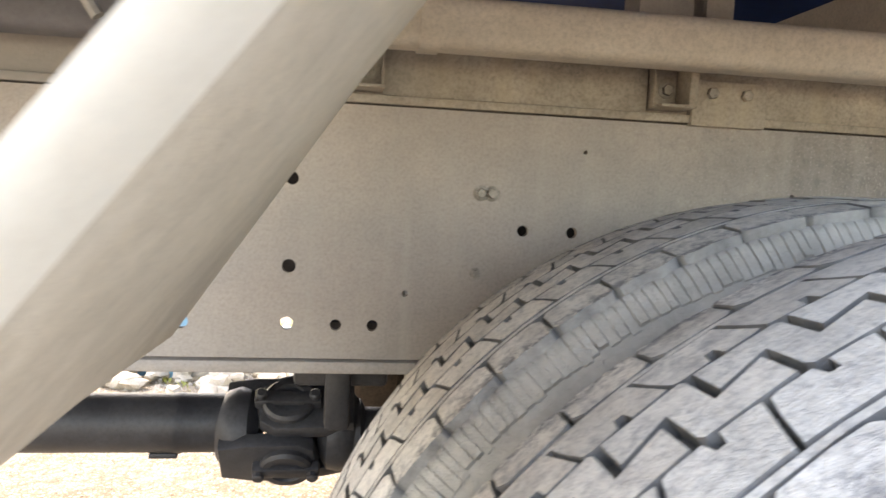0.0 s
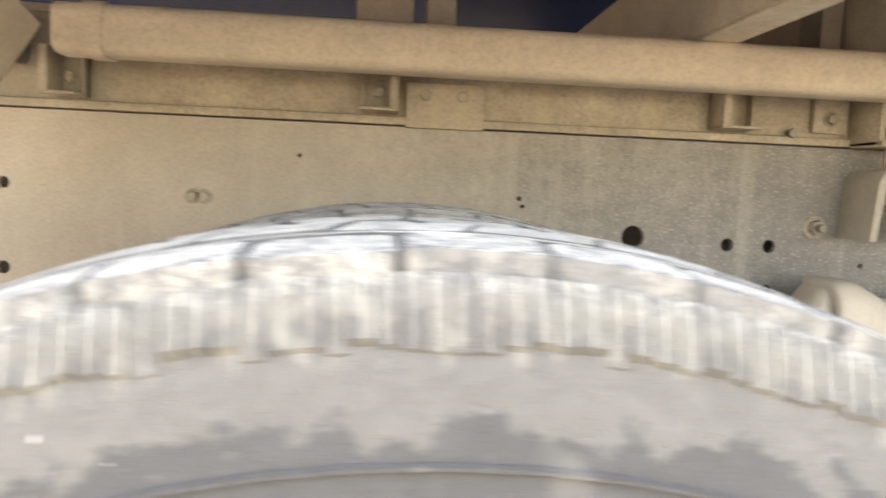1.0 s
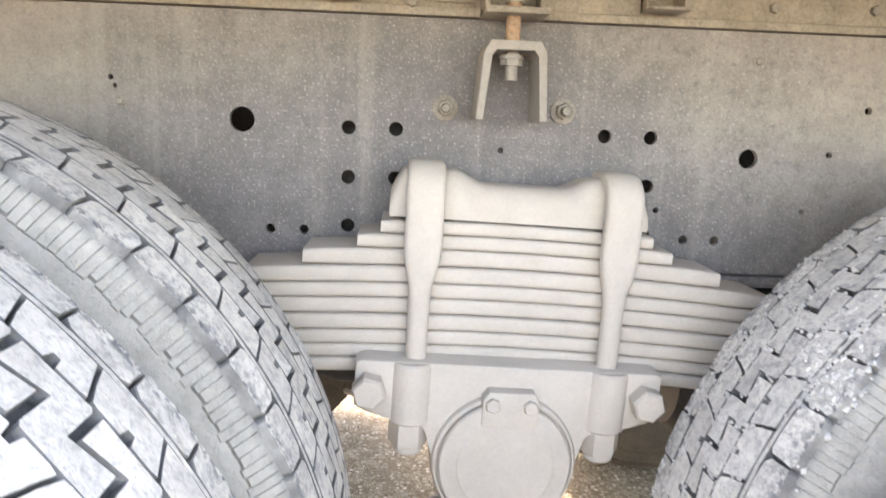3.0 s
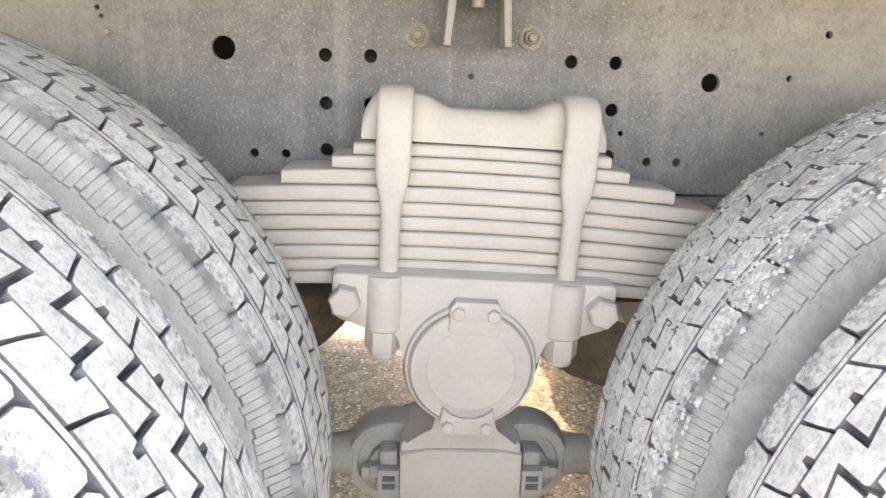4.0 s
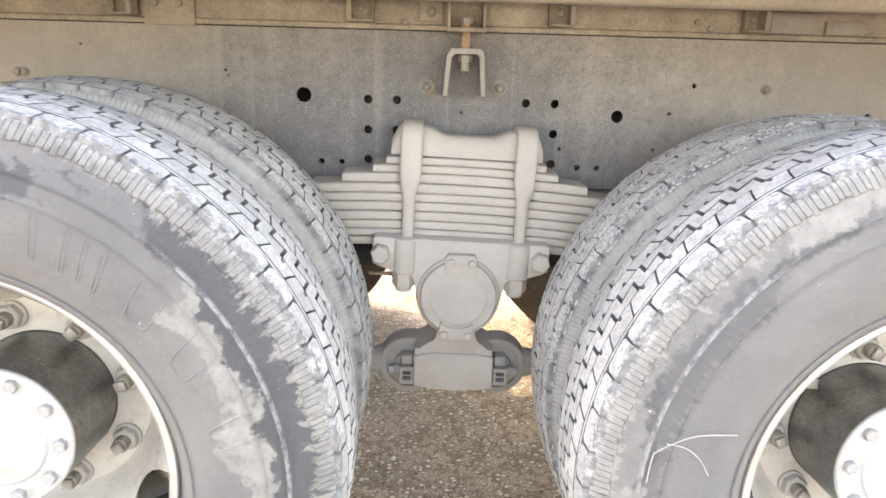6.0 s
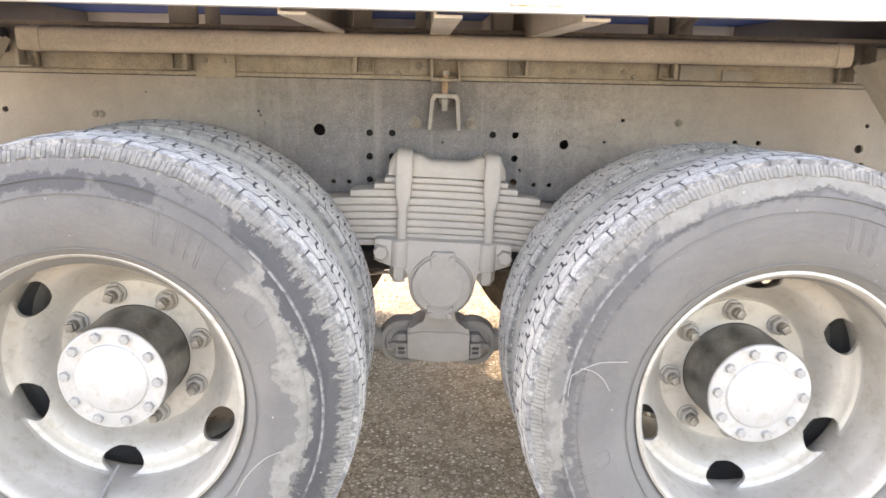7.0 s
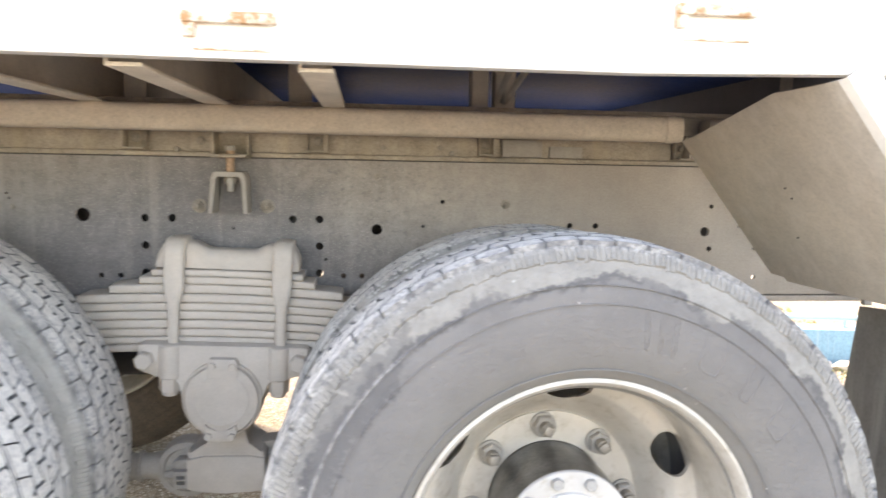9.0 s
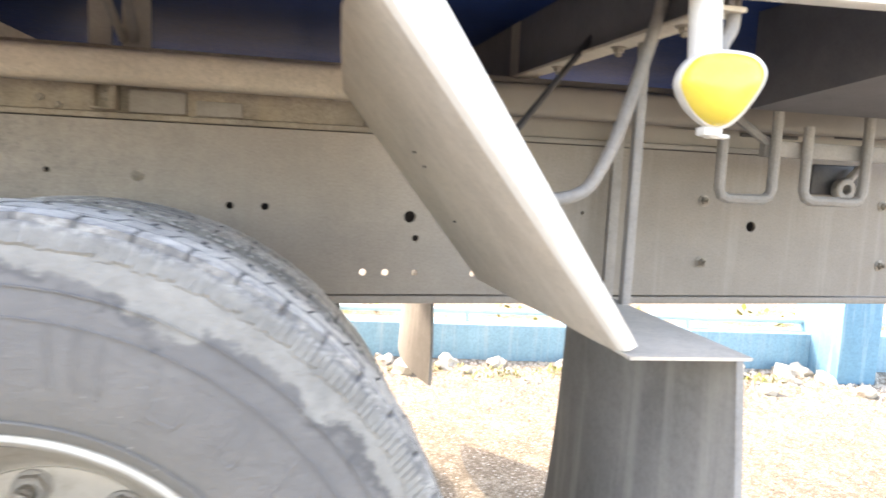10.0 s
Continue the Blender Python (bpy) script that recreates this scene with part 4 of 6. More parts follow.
# ---- fenders and mud flaps ----
def fender(m, skew, rise, taper, twist=0.0, rivets=()):
    """A slanted panel with a folded inner flange, its top inner corner cut away, and a rolled outer lip."""
    a = Vector((0.999 + 0.785 * skew, 0, 1.251 + 0.62 * skew))
    b = Vector((1.295 + 0.785 * skew, 0, 0.876 + 0.62 * skew))
    length = (b - a).length
    d = (b - a).normalized()
    n = Vector((-d.z, 0, d.x))
    bow = [(-0.60, 0.0), (-0.66, 0.0003), (-0.70, 0.0010), (-0.720, 0.0018), (-0.735, 0.0028), (-0.748, 0.0042), (-0.758, 0.0058), (-0.766, 0.0078), (-0.772, 0.0102)]
    fold = 7 if skew == 0 else 5
    prof = [(-0.150, 0.020), (-0.150, 0.004), (-0.156, 0.0), (-0.226, -0.002), (-0.236, -0.011), (-0.455, -0.006 - 0.5 * skew)] + [(y, k - skew) for y, k in bow[:fold]]
    lip = [(y, k - skew) for y, k in bow[fold - 1:]] + [(-0.775, None)]

    def skin(bm, pr):
        rings = []
        for i in range(9):
            loop, back_side = [], []
            for q, (y, k) in enumerate(pr):
                start = 0.085 * max(0.0, (y + 0.60) / 0.45)
                along = start + (length - start) * i / 8
                if k is None:
                    k = rise - taper * along / length - skew
                if y > -0.3:
                    k += twist * (0.0275 - 0.035 * along / length)
                loop.append((y, k, along))
            for q, (y, k, along) in enumerate(loop):
                p0, p1 = loop[max(q - 1, 0)], loop[min(q + 1, len(loop) - 1)]
                t = Vector((p1[0] - p0[0], p1[1] - p0[1])).normalized()
                back_side.append((y - t.y * 0.003, k - t.x * 0.003, along))
            rings.append([m @ (a + d * along + n * k + Vector((0, y, 0))) for y, k, along in loop + back_side[::-1]])
        ring_skin(bm, rings)

    bm = bmesh.new()
    skin(bm, prof)
    panel = part("fender_panel", bm, FENDER, truck, "dusty beige fender panel with scuffed streaks")
    bm = bmesh.new()
    skin(bm, lip)
    part("fender_lip", bm, LIT_LIP, panel, "fender lip in a whiter paint copy that stands for light", sharp=60)
    for u, v in rivets:
        bm = bmesh.new()
        k = -0.009 - skew * 0.6
        lathe(bm, [(0.0018, 0.002), (0.0018, -0.0008), (0.0012, -0.0011)], 10, m @ Matrix.Translation(a + d * v + n * k + Vector((0, u, 0))) @ pose(0, 0, 0, 0, math.degrees(math.atan2(-d.z, d.x)), 0) @ pose(0, 0, 0, 90, 0, 0))
        part("rivet", bm, SHAFT, panel)
    return panel


MIRX = Matrix.Diagonal((-1, 1, 1, 1))
fender(Matrix(), 0.0, 0.056, 0.035, rivets=((-0.47, 0.20), (-0.47, 0.225), (-0.40, 0.33)))
fender(MIRX, 0.014, 0.0128, 0.0, 1.0)
fender(FAR, 0.0, 0.056, 0.035)
fender(FAR @ MIRX, 0.014, 0.0128, 0.0)


def mud_flap(m, drop=0.62):
    bm = bmesh.new()
    rows = []
    for i in range(13):
        s = i / 12
        z = 0.870 - drop * s
        row = []
        for j in range(9):
            u = j / 8
            y = -0.750 - 0.04 * s + u * (0.49 + 0.16 * s)
            x = 1.455 - 0.03 * math.sin(u * math.pi) * (0.3 + s) + 0.012 * math.sin(s * 3)
            row.append((x, y, z - 0.055 * u * (1 - s)))
        rows.append(row)
    th = 0.010
    front = [[bm.verts.new(m @ Vector(p)) for p in r] for r in rows]
    rear = [[bm.verts.new(m @ Vector((p[0] + th, p[1], p[2]))) for p in r] for r in rows]
    for i in range(12):
        for j in range(8):
            bm.faces.new((front[i][j], front[i][j + 1], front[i + 1][j + 1], front[i + 1][j]))
            bm.faces.new((rear[i][j], rear[i + 1][j], rear[i + 1][j + 1], rear[i][j + 1]))
    edge = [(0, j) for j in range(9)] + [(i, 8) for i in range(1, 13)] + [(12, j) for j in range(7, -1, -1)] + [(i, 0) for i in range(11, 0, -1)]
    for (i, j), (k, l) in zip(edge, edge[1:] + edge[:1]):
        bm.faces.new((front[i][j], rear[i][j], rear[k][l], front[k][l]))
    return part("mud_flap", bm, RUBBERFLAP, truck, "worn grey rubber mud flap", sharp=60)


flap = mud_flap(Matrix(), 0.66)
mud_flap(FAR, 0.575)
bm = bmesh.new()
prism(bm, [(1.300, 0.880), (1.300, 0.876), (1.450, 0.872), (1.450, 0.876)], -0.785, -0.22, 0.0)
part("flap_hanger", bm, FENDER, flap, "folded beige flap hanger")
bm = bmesh.new()
prism(bm, [(1.300, 0.880), (1.300, 0.876), (1.450, 0.872), (1.450, 0.876)], -0.785, -0.22, 0.0, FAR)
part("flap_hanger", bm, FENDER, truck)

# ---- wheels ----
RO = 0.496


def tyre_mesh():
    bm = bmesh.new()
    half = [(0.262, 0.076), (0.272, 0.088), (0.279, 0.094), (0.287, 0.1035), (0.305, 0.1135), (0.335, 0.1225), (0.365, 0.1255), (0.395, 0.1245), (0.420, 0.1195), (0.443, 0.1115), (0.460, 0.1040), (0.470, 0.0992), (0.4775, 0.0945), (0.4805, 0.0900)]
    prof = [(r, -s) for r, s in half] + [(0.4835, -0.045), (0.485, 0.0), (0.4835, 0.045)] + [(r, s) for r, s in half[::-1]]
    lathe(bm, prof, 120, None, False)
    bmesh.ops.recalc_face_normals(bm, faces=bm.faces)
    me = bpy.data.meshes.new("carcass")
    bm.to_mesh(me)
    vs = [tuple(v.co) for v in me.vertices]
    fs = [tuple(p.vertices) for p in me.polygons]
    bm.free()
    bpy.data.meshes.remove(me)
    rnd = random.Random(3)
    tops = []

    def lump(outline, r0, r1, inset, slope=0.0):
        """A raised block: outline in (angle, axial), between two radii."""
        ca = sum(a for a, _ in outline) / len(outline)
        cv = sum(v for _, v in outline) / len(outline)
        k = len(vs)
        n = len(outline)
        lev = [(r0, 1.0), (r1 - 0.0009, 0.997), (r1, inset)]
        for r, q in lev:
            for a, v in outline:
                aa, vv = ca + (a - ca) * q, cv + (v - cv) * q
                rr = r - slope * abs(vv) ** 2 * 0.9
                vs.append((rr * math.cos(aa), vv, rr * math.sin(aa)))
        for l in range(2):
            for i in range(n):
                j = (i + 1) % n
                fs.append((k + l * n + i, k + l * n + j, k + (l + 1) * n + j, k + (l + 1) * n + i))
        tops.append(len(fs))
        fs.append(tuple(k + 2 * n + i for i in range(n)))

    N = 58
    pa = 2 * math.pi / N
    g = 0.0015 / RO
    top = RO
    for k in range(N):
        a0 = k * pa
        j = rnd.uniform(-0.0005, 0.0005)
        wob = lambda q=0.0008: rnd.uniform(-q, q)
        # centre row: Z blocks, wide slots across each half
        d, w, v = 0.25 * pa, 0.0040 / RO, 0.0222
        e = 0.0012 / RO
        s = a0
        ol = [(s - d + e, -v + wob()), (s + pa - d - w - 0.004, -v), (s + pa - d - w, -v + 0.003), (s + pa - d - w, 0.006), (s + pa + d - e, -0.001), (s + pa + d - e, v - wob()), (s + d + w + 0.004, v), (s + d + w, v - 0.003), (s + d + w, -0.006), (s - d + e, 0.001)]
        lump(ol, 0.478, top + j, 0.985, 0.89)
        for sg in (1, -1):
            # middle row: a wide stub slot into each block from the centre side
            s = a0 + (0.43 if sg > 0 else 0.12) * pa
            q = 0.18 * pa
            ol = [(s + g, 0.0250 + wob(0.0004)), (s + 0.12 * pa, 0.0240), (s + 0.42 * pa, 0.0238), (s + 0.45 * pa, 0.0320), (s + 0.55 * pa, 0.0320), (s + 0.58 * pa, 0.0238), (s + 0.9 * pa, 0.0240), (s + pa - g, 0.0250 + wob(0.0004)), (s + pa - g + 0.5 * q, 0.037), (s + pa - g + q, 0.0542), (s + 0.6 * pa + q, 0.0546), (s + g + q, 0.0542), (s + g + 0.5 * q, 0.039)]
            if sg < 0:
                ol = [(c, -v) for c, v in ol[::-1]]
            lump(ol, 0.478, top - 0.0003 + j, 0.985, 0.89)
            # narrow rib segment between the rows
            ol = [(a0, 0.0558), (a0 + pa * 0.5, 0.0562), (a0 + pa, 0.0558), (a0 + pa, 0.0598), (a0 + pa * 0.5, 0.0604), (a0, 0.0598)]
            if sg < 0:
                ol = [(c, -v) for c, v in ol[::-1]]
            lump(ol, 0.478, top - 0.0008, 0.999, 0.89)
            s = a0 + (0.25 if sg > 0 else 0.8) * pa
            v0, v1 = 0.0616, 0.0945
            h = 0.0011 / RO
            ol = [(s + h, v0 + 0.004), (s + h + 0.08 * pa, v0 + 0.0005), (s + 0.4 * pa, v0), (s + 0.86 * pa, v0 + 0.001), (s + pa - h, v0 + 0.007), (s + pa - h, 0.080), (s + pa - 0.2 * h, v1 - 0.005), (s + 0.93 * pa, v1 - rnd.uniform(0.001, 0.004)), (s + 0.72 * pa, v1 - rnd.uniform(0, 0.004)), (s + 0.5 * pa, v1 - rnd.uniform(0, 0.003)), (s + 0.28 * pa, v1 - rnd.uniform(0, 0.004)), (s + 0.07 * pa, v1 - rnd.uniform(0.001, 0.004)), (s + 0.2 * h, v1 - 0.005), (s + h, 0.080)]
            if sg < 0:
                ol = [(c, -v) for c, v in ol[::-1]]
            lump(ol, 0.472, top - 0.0007 + j + wob(0.0006), 0.965, 0.89)
            # shoulder lugs: slabs on the side, parted by thin sipes
            cut = [0.004] + [(i + rnd.uniform(-0.12, 0.12)) / 6 for i in range(1, 6)] + [0.996]
            for b0, b1 in zip(cut, cut[1:]):
                b0, b1 = s + (b0 + 0.010) * pa, s + (b1 - 0.010) * pa
                k0 = len(vs)
                low = rnd.uniform(0.457, 0.464)
                for aa in (b0, b1):
                    for r, v in ((0.4812, 0.0925), (0.4775, 0.0962), (0.468, 0.1020), (low, 0.1062), (low - 0.004, 0.1040), (0.469, 0.094)):
                        vs.append((r * math.cos(aa), sg * v, r * math.sin(aa)))
                for i in range(6):
                    i2 = (i + 1) % 6
                    f = (k0 + i, k0 + i2, k0 + 6 + i2, k0 + 6 + i)
                    fs.append(f if sg > 0 else f[::-1])
                fs.append(tuple(k0 + i for i in range(6)))
                fs.append(tuple(k0 + 6 + i for i in range(6)))
    # worn raised outlines of moulded lettering, as plain rounded ridges
    def ridge(deg, wide, r0, r1, sg):
        n, k0 = 24, len(vs)
        rc, rh = (r0 + r1) / 2, (r1 - r0) / 2
        for grow, lift in ((0.0022, -0.0004), (0.0010, 0.0006), (-0.0004, 0.0006), (-0.0016, -0.0004)):
            for q in range(n):
                a = 2 * math.pi * q / n
                cu, cv = math.cos(a), math.sin(a)
                u = math.copysign(abs(cu) ** 0.45, cu) * (wide / 2 + grow)
                v = math.copysign(abs(cv) ** 0.45, cv) * (rh + grow)
                r = rc + v
                aa = radians(deg) + (u + 0.22 * v) / rc
                base = 0.1255 - 2.2 * (r - 0.370) ** 2
                vs.append((r * math.cos(aa), sg * (base + lift), r * math.sin(aa)))
        for l in range(3):
            for q in range(n):
                p = (q + 1) % n
                fs.append((k0 + l * n + q, k0 + l * n + p, k0 + (l + 1) * n + p, k0 + (l + 1) * n + q))

    for sg in (1, -1):
        for deg, wide in ((67, 0.007), (61, 0.005), (57.5, 0.004), (54, 0.005), (44, 0.036), (31, 0.036), (14, 0.034), (258, 0.005), (254.5, 0.004), (251, 0.005), (241, 0.036), (229, 0.020), (217, 0.036)):
            ridge(deg, wide, 0.340, 0.400, sg)
    # raised lines round the sidewall
    out = bpy.data.meshes.new("tyre")
    out.from_pydata(vs, [], fs)
    for f in tops:
        out.polygons[f].material_index = 1
    b2 = bmesh.new()
    b2.from_mesh(out)
    for rr, ss in ((0.425, 0.1188), (0.398, 0.1243), (0.300, 0.1140)):
        for sg in (1, -1):
            lathe(b2, [(rr - 0.0012, sg * (ss - 0.001)), (rr - 0.0004, sg * (ss + 0.0013)), (rr + 0.0008, sg * (ss + 0.0013)), (rr + 0.0016, sg * (ss - 0.001))], 96, None, False)
    finish(b2, 30)
    b2.to_mesh(out)
    b2.free()
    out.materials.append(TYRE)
    out.materials.append(CROWN)
    return out


def rim_mesh(dished):
    """Steel disc wheel; the disc sits deep behind the outer flange, six hand holes."""
    bm = bmesh.new()
    seg = 120
    prof = [(0.2815, -0.098), (0.2850, -0.104), (0.2842, -0.1115), (0.2785, -0.1135), (0.2725, -0.108), (0.2690, -0.094), (0.2672, -0.080), (0.2655, -0.060), (0.2640, -0.046), (0.2612, -0.039), (0.2600, 0.0),
            (0.2590, 0.02), (0.2590, 0.060), (0.262, 0.085), (0.268, 0.098), (0.2825, 0.105), (0.2815, 0.098), (0.274, 0.090), (0.268, 0.080), (0.266, 0.06), (0.266, -0.03), (0.270, -0.05), (0.272, -0.08), (0.274, -0.090)]
    lathe(bm, prof, seg, None, False, True)
    DEEP = 0.028
    disc = [(0.2595, 0.030), (0.2570, 0.041), (0.2500, 0.046), (0.2360, 0.047), (0.2220, 0.049), (0.2100, 0.053), (0.2000, 0.059), (0.1900, 0.067), (0.1800, 0.075), (0.1720, 0.081), (0.1670, 0.084), (0.1660, 0.0805), (0.1500, 0.080), (0.1120, 0.080)]
    disc = [(r, h + DEEP * max(0.0, min(1.0, (0.225 - r) / 0.05))) for r, h in disc]
    # disc surface with oval hand holes
    def hole(r, a):
        for k in range(6):
            c = 2 * math.pi * k / 6
            da = math.atan2(math.sin(a - c), math.cos(a - c)) * 0.236
            if ((r - 0.232) / 0.029) ** 2 + (da / 0.046) ** 2 < 1:
                return True
        return False
    fine = []
    for (r0, h0), (r1, h1) in zip(disc, disc[1:]):
        n = max(1, int((r0 - r1) / 0.0035))
        fine += [(r0 + (r1 - r0) * i / n, h0 + (h1 - h0) * i / n) for i in range(n)]
    fine.append(disc[-1])
    sg = 240
    grid = [[bm.verts.new((r * math.cos(2 * math.pi * i / sg), h, r * math.sin(2 * math.pi * i / sg))) for i in range(sg)] for r, h in fine]
    faces = []
    for j in range(len(fine) - 1):
        for i in range(sg):
            if dished and hole((fine[j][0] + fine[j + 1][0]) / 2, 2 * math.pi * (i + 0.5) / sg):
                continue
            faces.append(bm.faces.new((grid[j][i], grid[j][(i + 1) % sg], grid[j + 1][(i + 1) % sg], grid[j + 1][i])))
    loose = [v for v in bm.verts if not v.link_faces]
    bmesh.ops.delete(bm, geom=loose, context="VERTS")
    # smooth the stair-stepped hole rims
    rim_e = [e for f in faces for e in f.edges if len(e.link_faces) == 1]
    for e in set(rim_e):
        for v in e.verts:
            r = math.hypot(v.co.x, v.co.z)
            if 0.18 < r < 0.2594:
                a = math.atan2(v.co.z, v.co.x)
                k = round(a / (2 * math.pi / 6))
                c = 2 * math.pi * k / 6
                da = (a - c) * 0.236
                q = math.sqrt(((r - 0.232) / 0.029) ** 2 + (da / 0.046) ** 2)
                r2, a2 = 0.232 + (r - 0.232) / q, c + da / q / 0.236
                v.co.x, v.co.z = r2 * math.cos(a2), r2 * math.sin(a2)
    ext = bmesh.ops.extrude_face_region(bm, geom=faces)
    bmesh.ops.translate(bm, verts=[g for g in ext["geom"] if isinstance(g, bmesh.types.BMVert)], vec=(0, 0.010, 0))
    return mesh_of("wheel", bm, WHEEL, 40)


TYRE_MESH = tyre_mesh()
TYRE_IN = TYRE_MESH.copy()
TYRE_IN.materials[0] = INNERTYRE
TYRE_RIGHT = TYRE_MESH.copy()
TYRE_RIGHT.materials[0] = TYRE_CLEANER
# far tyres are one dark brown throughout: their shade is put into the colour
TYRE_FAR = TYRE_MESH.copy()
TYRE_FAR.materials[0] = SHADED_RUBBER
TYRE_FAR.materials[1] = SHADED_RUBBER
RIM_OUT = rim_mesh(True)


def hub_meshes():
    bm = bmesh.new()
    lathe(bm, [(0.1105, 0.085), (0.1105, 0.010), (0.1085, -0.045), (0.1085, -0.052)], 64)
    barrel = mesh_of("hub", bm, BARREL)
    bm = bmesh.new()
    lathe(bm, [(0.1075, -0.045), (0.1085, -0.052), (0.1085, -0.0565), (0.1065, -0.059), (0.074, -0.060), (0.071, -0.064), (0.062, -0.0665), (0.02, -0.068), (0.0, -0.0682)][:-1], 64)
    cover = mesh_of("hub_cover", bm, HUB)
    bm = bmesh.new()
    hexbolt(bm, 0.0105, 0.010, 0.0, 0.0)
    cap_bolt = mesh_of("cover_bolt", bm, COVERBOLT)
    bm = bmesh.new()
    hexbolt(bm, 0.0205, 0.020, 0.0235, 0.0)
    nut = mesh_of("wheel_nut", bm, CAST)
    bm = bmesh.new()
    lathe(bm, [(0.0125, -0.0195), (0.0125, -0.036), (0.0105, -0.038)], 14)
    box(bm, -0.0085, 0.0085, -0.045, -0.037, -0.0085, 0.0085, 0.001)
    stud = mesh_of("stud", bm, BOLT)
    return barrel, cover, cap_bolt, nut, stud


HUB_PARTS = hub_meshes()
TYRE_FIT = Matrix.Diagonal((1.021, 1.10, 1.021, 1))
Y_OUT, Y_IN = -0.644, -0.333


def dual_axis(x, z):
    """The slightly cambered spindle line of a dual pair, pivoting at the outer disc."""
    return pose(x, -0.56, z, -0.9 if x < 0 else -2.6, 0, 0) @ pose(0, 0.56, 0)


def outer_wheel(x, z, hole_phase, nut_phase, tyre_phase, side=None, detail=True):
    base = (side or Matrix()) @ dual_axis(x, z) @ pose(0, Y_OUT, 0)
    spin = lambda deg: pose(0, 0, 0, 0, -deg, 0)
    wheel = place("wheel", RIM_OUT, truck, "silver painted steel disc wheel, dusty, deep dished", base @ spin(hole_phase))
    place("tyre", TYRE_FAR if not detail else TYRE_MESH if x < 0 else TYRE_RIGHT, wheel, "dust-grey truck tyre with pale tread and muddy sidewall" if detail else "far side tyre, brown darkened to stand for shade", base @ pose(0.002 if x < 0 else 0.0, 0, -0.0135 if x < 0 else -0.0055) @ spin(tyre_phase) @ TYRE_FIT)
    barrel, cover, cap_bolt, nut, stud = HUB_PARTS
    inset = base @ pose(0, 0.028, 0)
    place("hub", barrel, wheel, "dark oily hub barrel", inset)
    if detail:
        place("hub_cover", cover, wheel, "bright silver hub cover", inset)
        for k in range(10):
            place("cover_bolt", cap_bolt, wheel, "", inset @ spin(36 * k + 32.5) @ pose(0.0915, -0.059, 0, 0, 10 * k, 0))
        for k in range(8):
            m = inset @ spin(nut_phase + 45 * k) @ pose(0.1425, 0.0795, 0, 0, 17 * k, 0)
            place("wheel_nut", nut, wheel, "", m)
            place("stud", stud, wheel, "", m)
    return wheel


def inner_wheel(x, z, tyre_phase, side=None):
    base = (side or Matrix()) @ dual_axis(x, z) @ pose(0, Y_IN, 0, 0, 0, 180)
    wheel = place("wheel", RIM_OUT, truck, "inner steel wheel of the dual pair", base)
    place("tyre", TYRE_FAR if side else TYRE_IN, wheel, "far inner tyre, brown darkened to stand for shade" if side else "inner dual tyre with dusty tread", base @ pose(0, 0, -0.0105 if x < 0 else -0.0055) @ pose(0, 0, 0, 0, tyre_phase, 0) @ TYRE_FIT)
    return wheel


XL, ZL, XR, ZR = -0.676, 0.541, 0.653, 0.512
w_left = outer_wheel(XL, ZL, 22.8, 15, 0)
bm = bmesh.new()
rod(bm, [(XL - 0.028, Y_OUT + 0.02, ZL - 0.225), (XL - 0.036, Y_OUT - 0.045, ZL - 0.250)], 0.0036, 10)
rod(bm, [(XL - 0.036, Y_OUT - 0.045, ZL - 0.250), (XL - 0.038, Y_OUT - 0.062, ZL - 0.2565)], 0.0048, 10)
part("valve_stem", bm, GREYBAR, w_left)
w_right = outer_wheel(XR, ZR, 26, 4.6, 180)
# Dry straws stuck to the dusty sidewalls.
for owner, pts in ((w_right, [(0.229, -0.786, 0.608), (0.252, -0.786, 0.622), (0.284, -0.786, 0.634), (0.333, -0.786, 0.636)]), (w_right, [(0.244, -0.786, 0.622), (0.269, -0.786, 0.616), (0.289, -0.786, 0.6), (0.303, -0.786, 0.577)]), (w_right, [(0.229, -0.786, 0.608), (0.226, -0.786, 0.59), (0.224, -0.786, 0.565)]), (w_left, [(-0.32, -0.786, 0.446), (-0.353, -0.786, 0.429), (-0.387, -0.786, 0.393), (-0.41, -0.786, 0.351)])):
    bm = bmesh.new()
    rod(bm, smooth_path(pts), 0.0007, 6)
    part("straw", bm, STRAW, owner, "pale dry straw stuck to the tyre")
inner_wheel(XL, ZL, 11)
inner_right = inner_wheel(XR, ZR, 131)


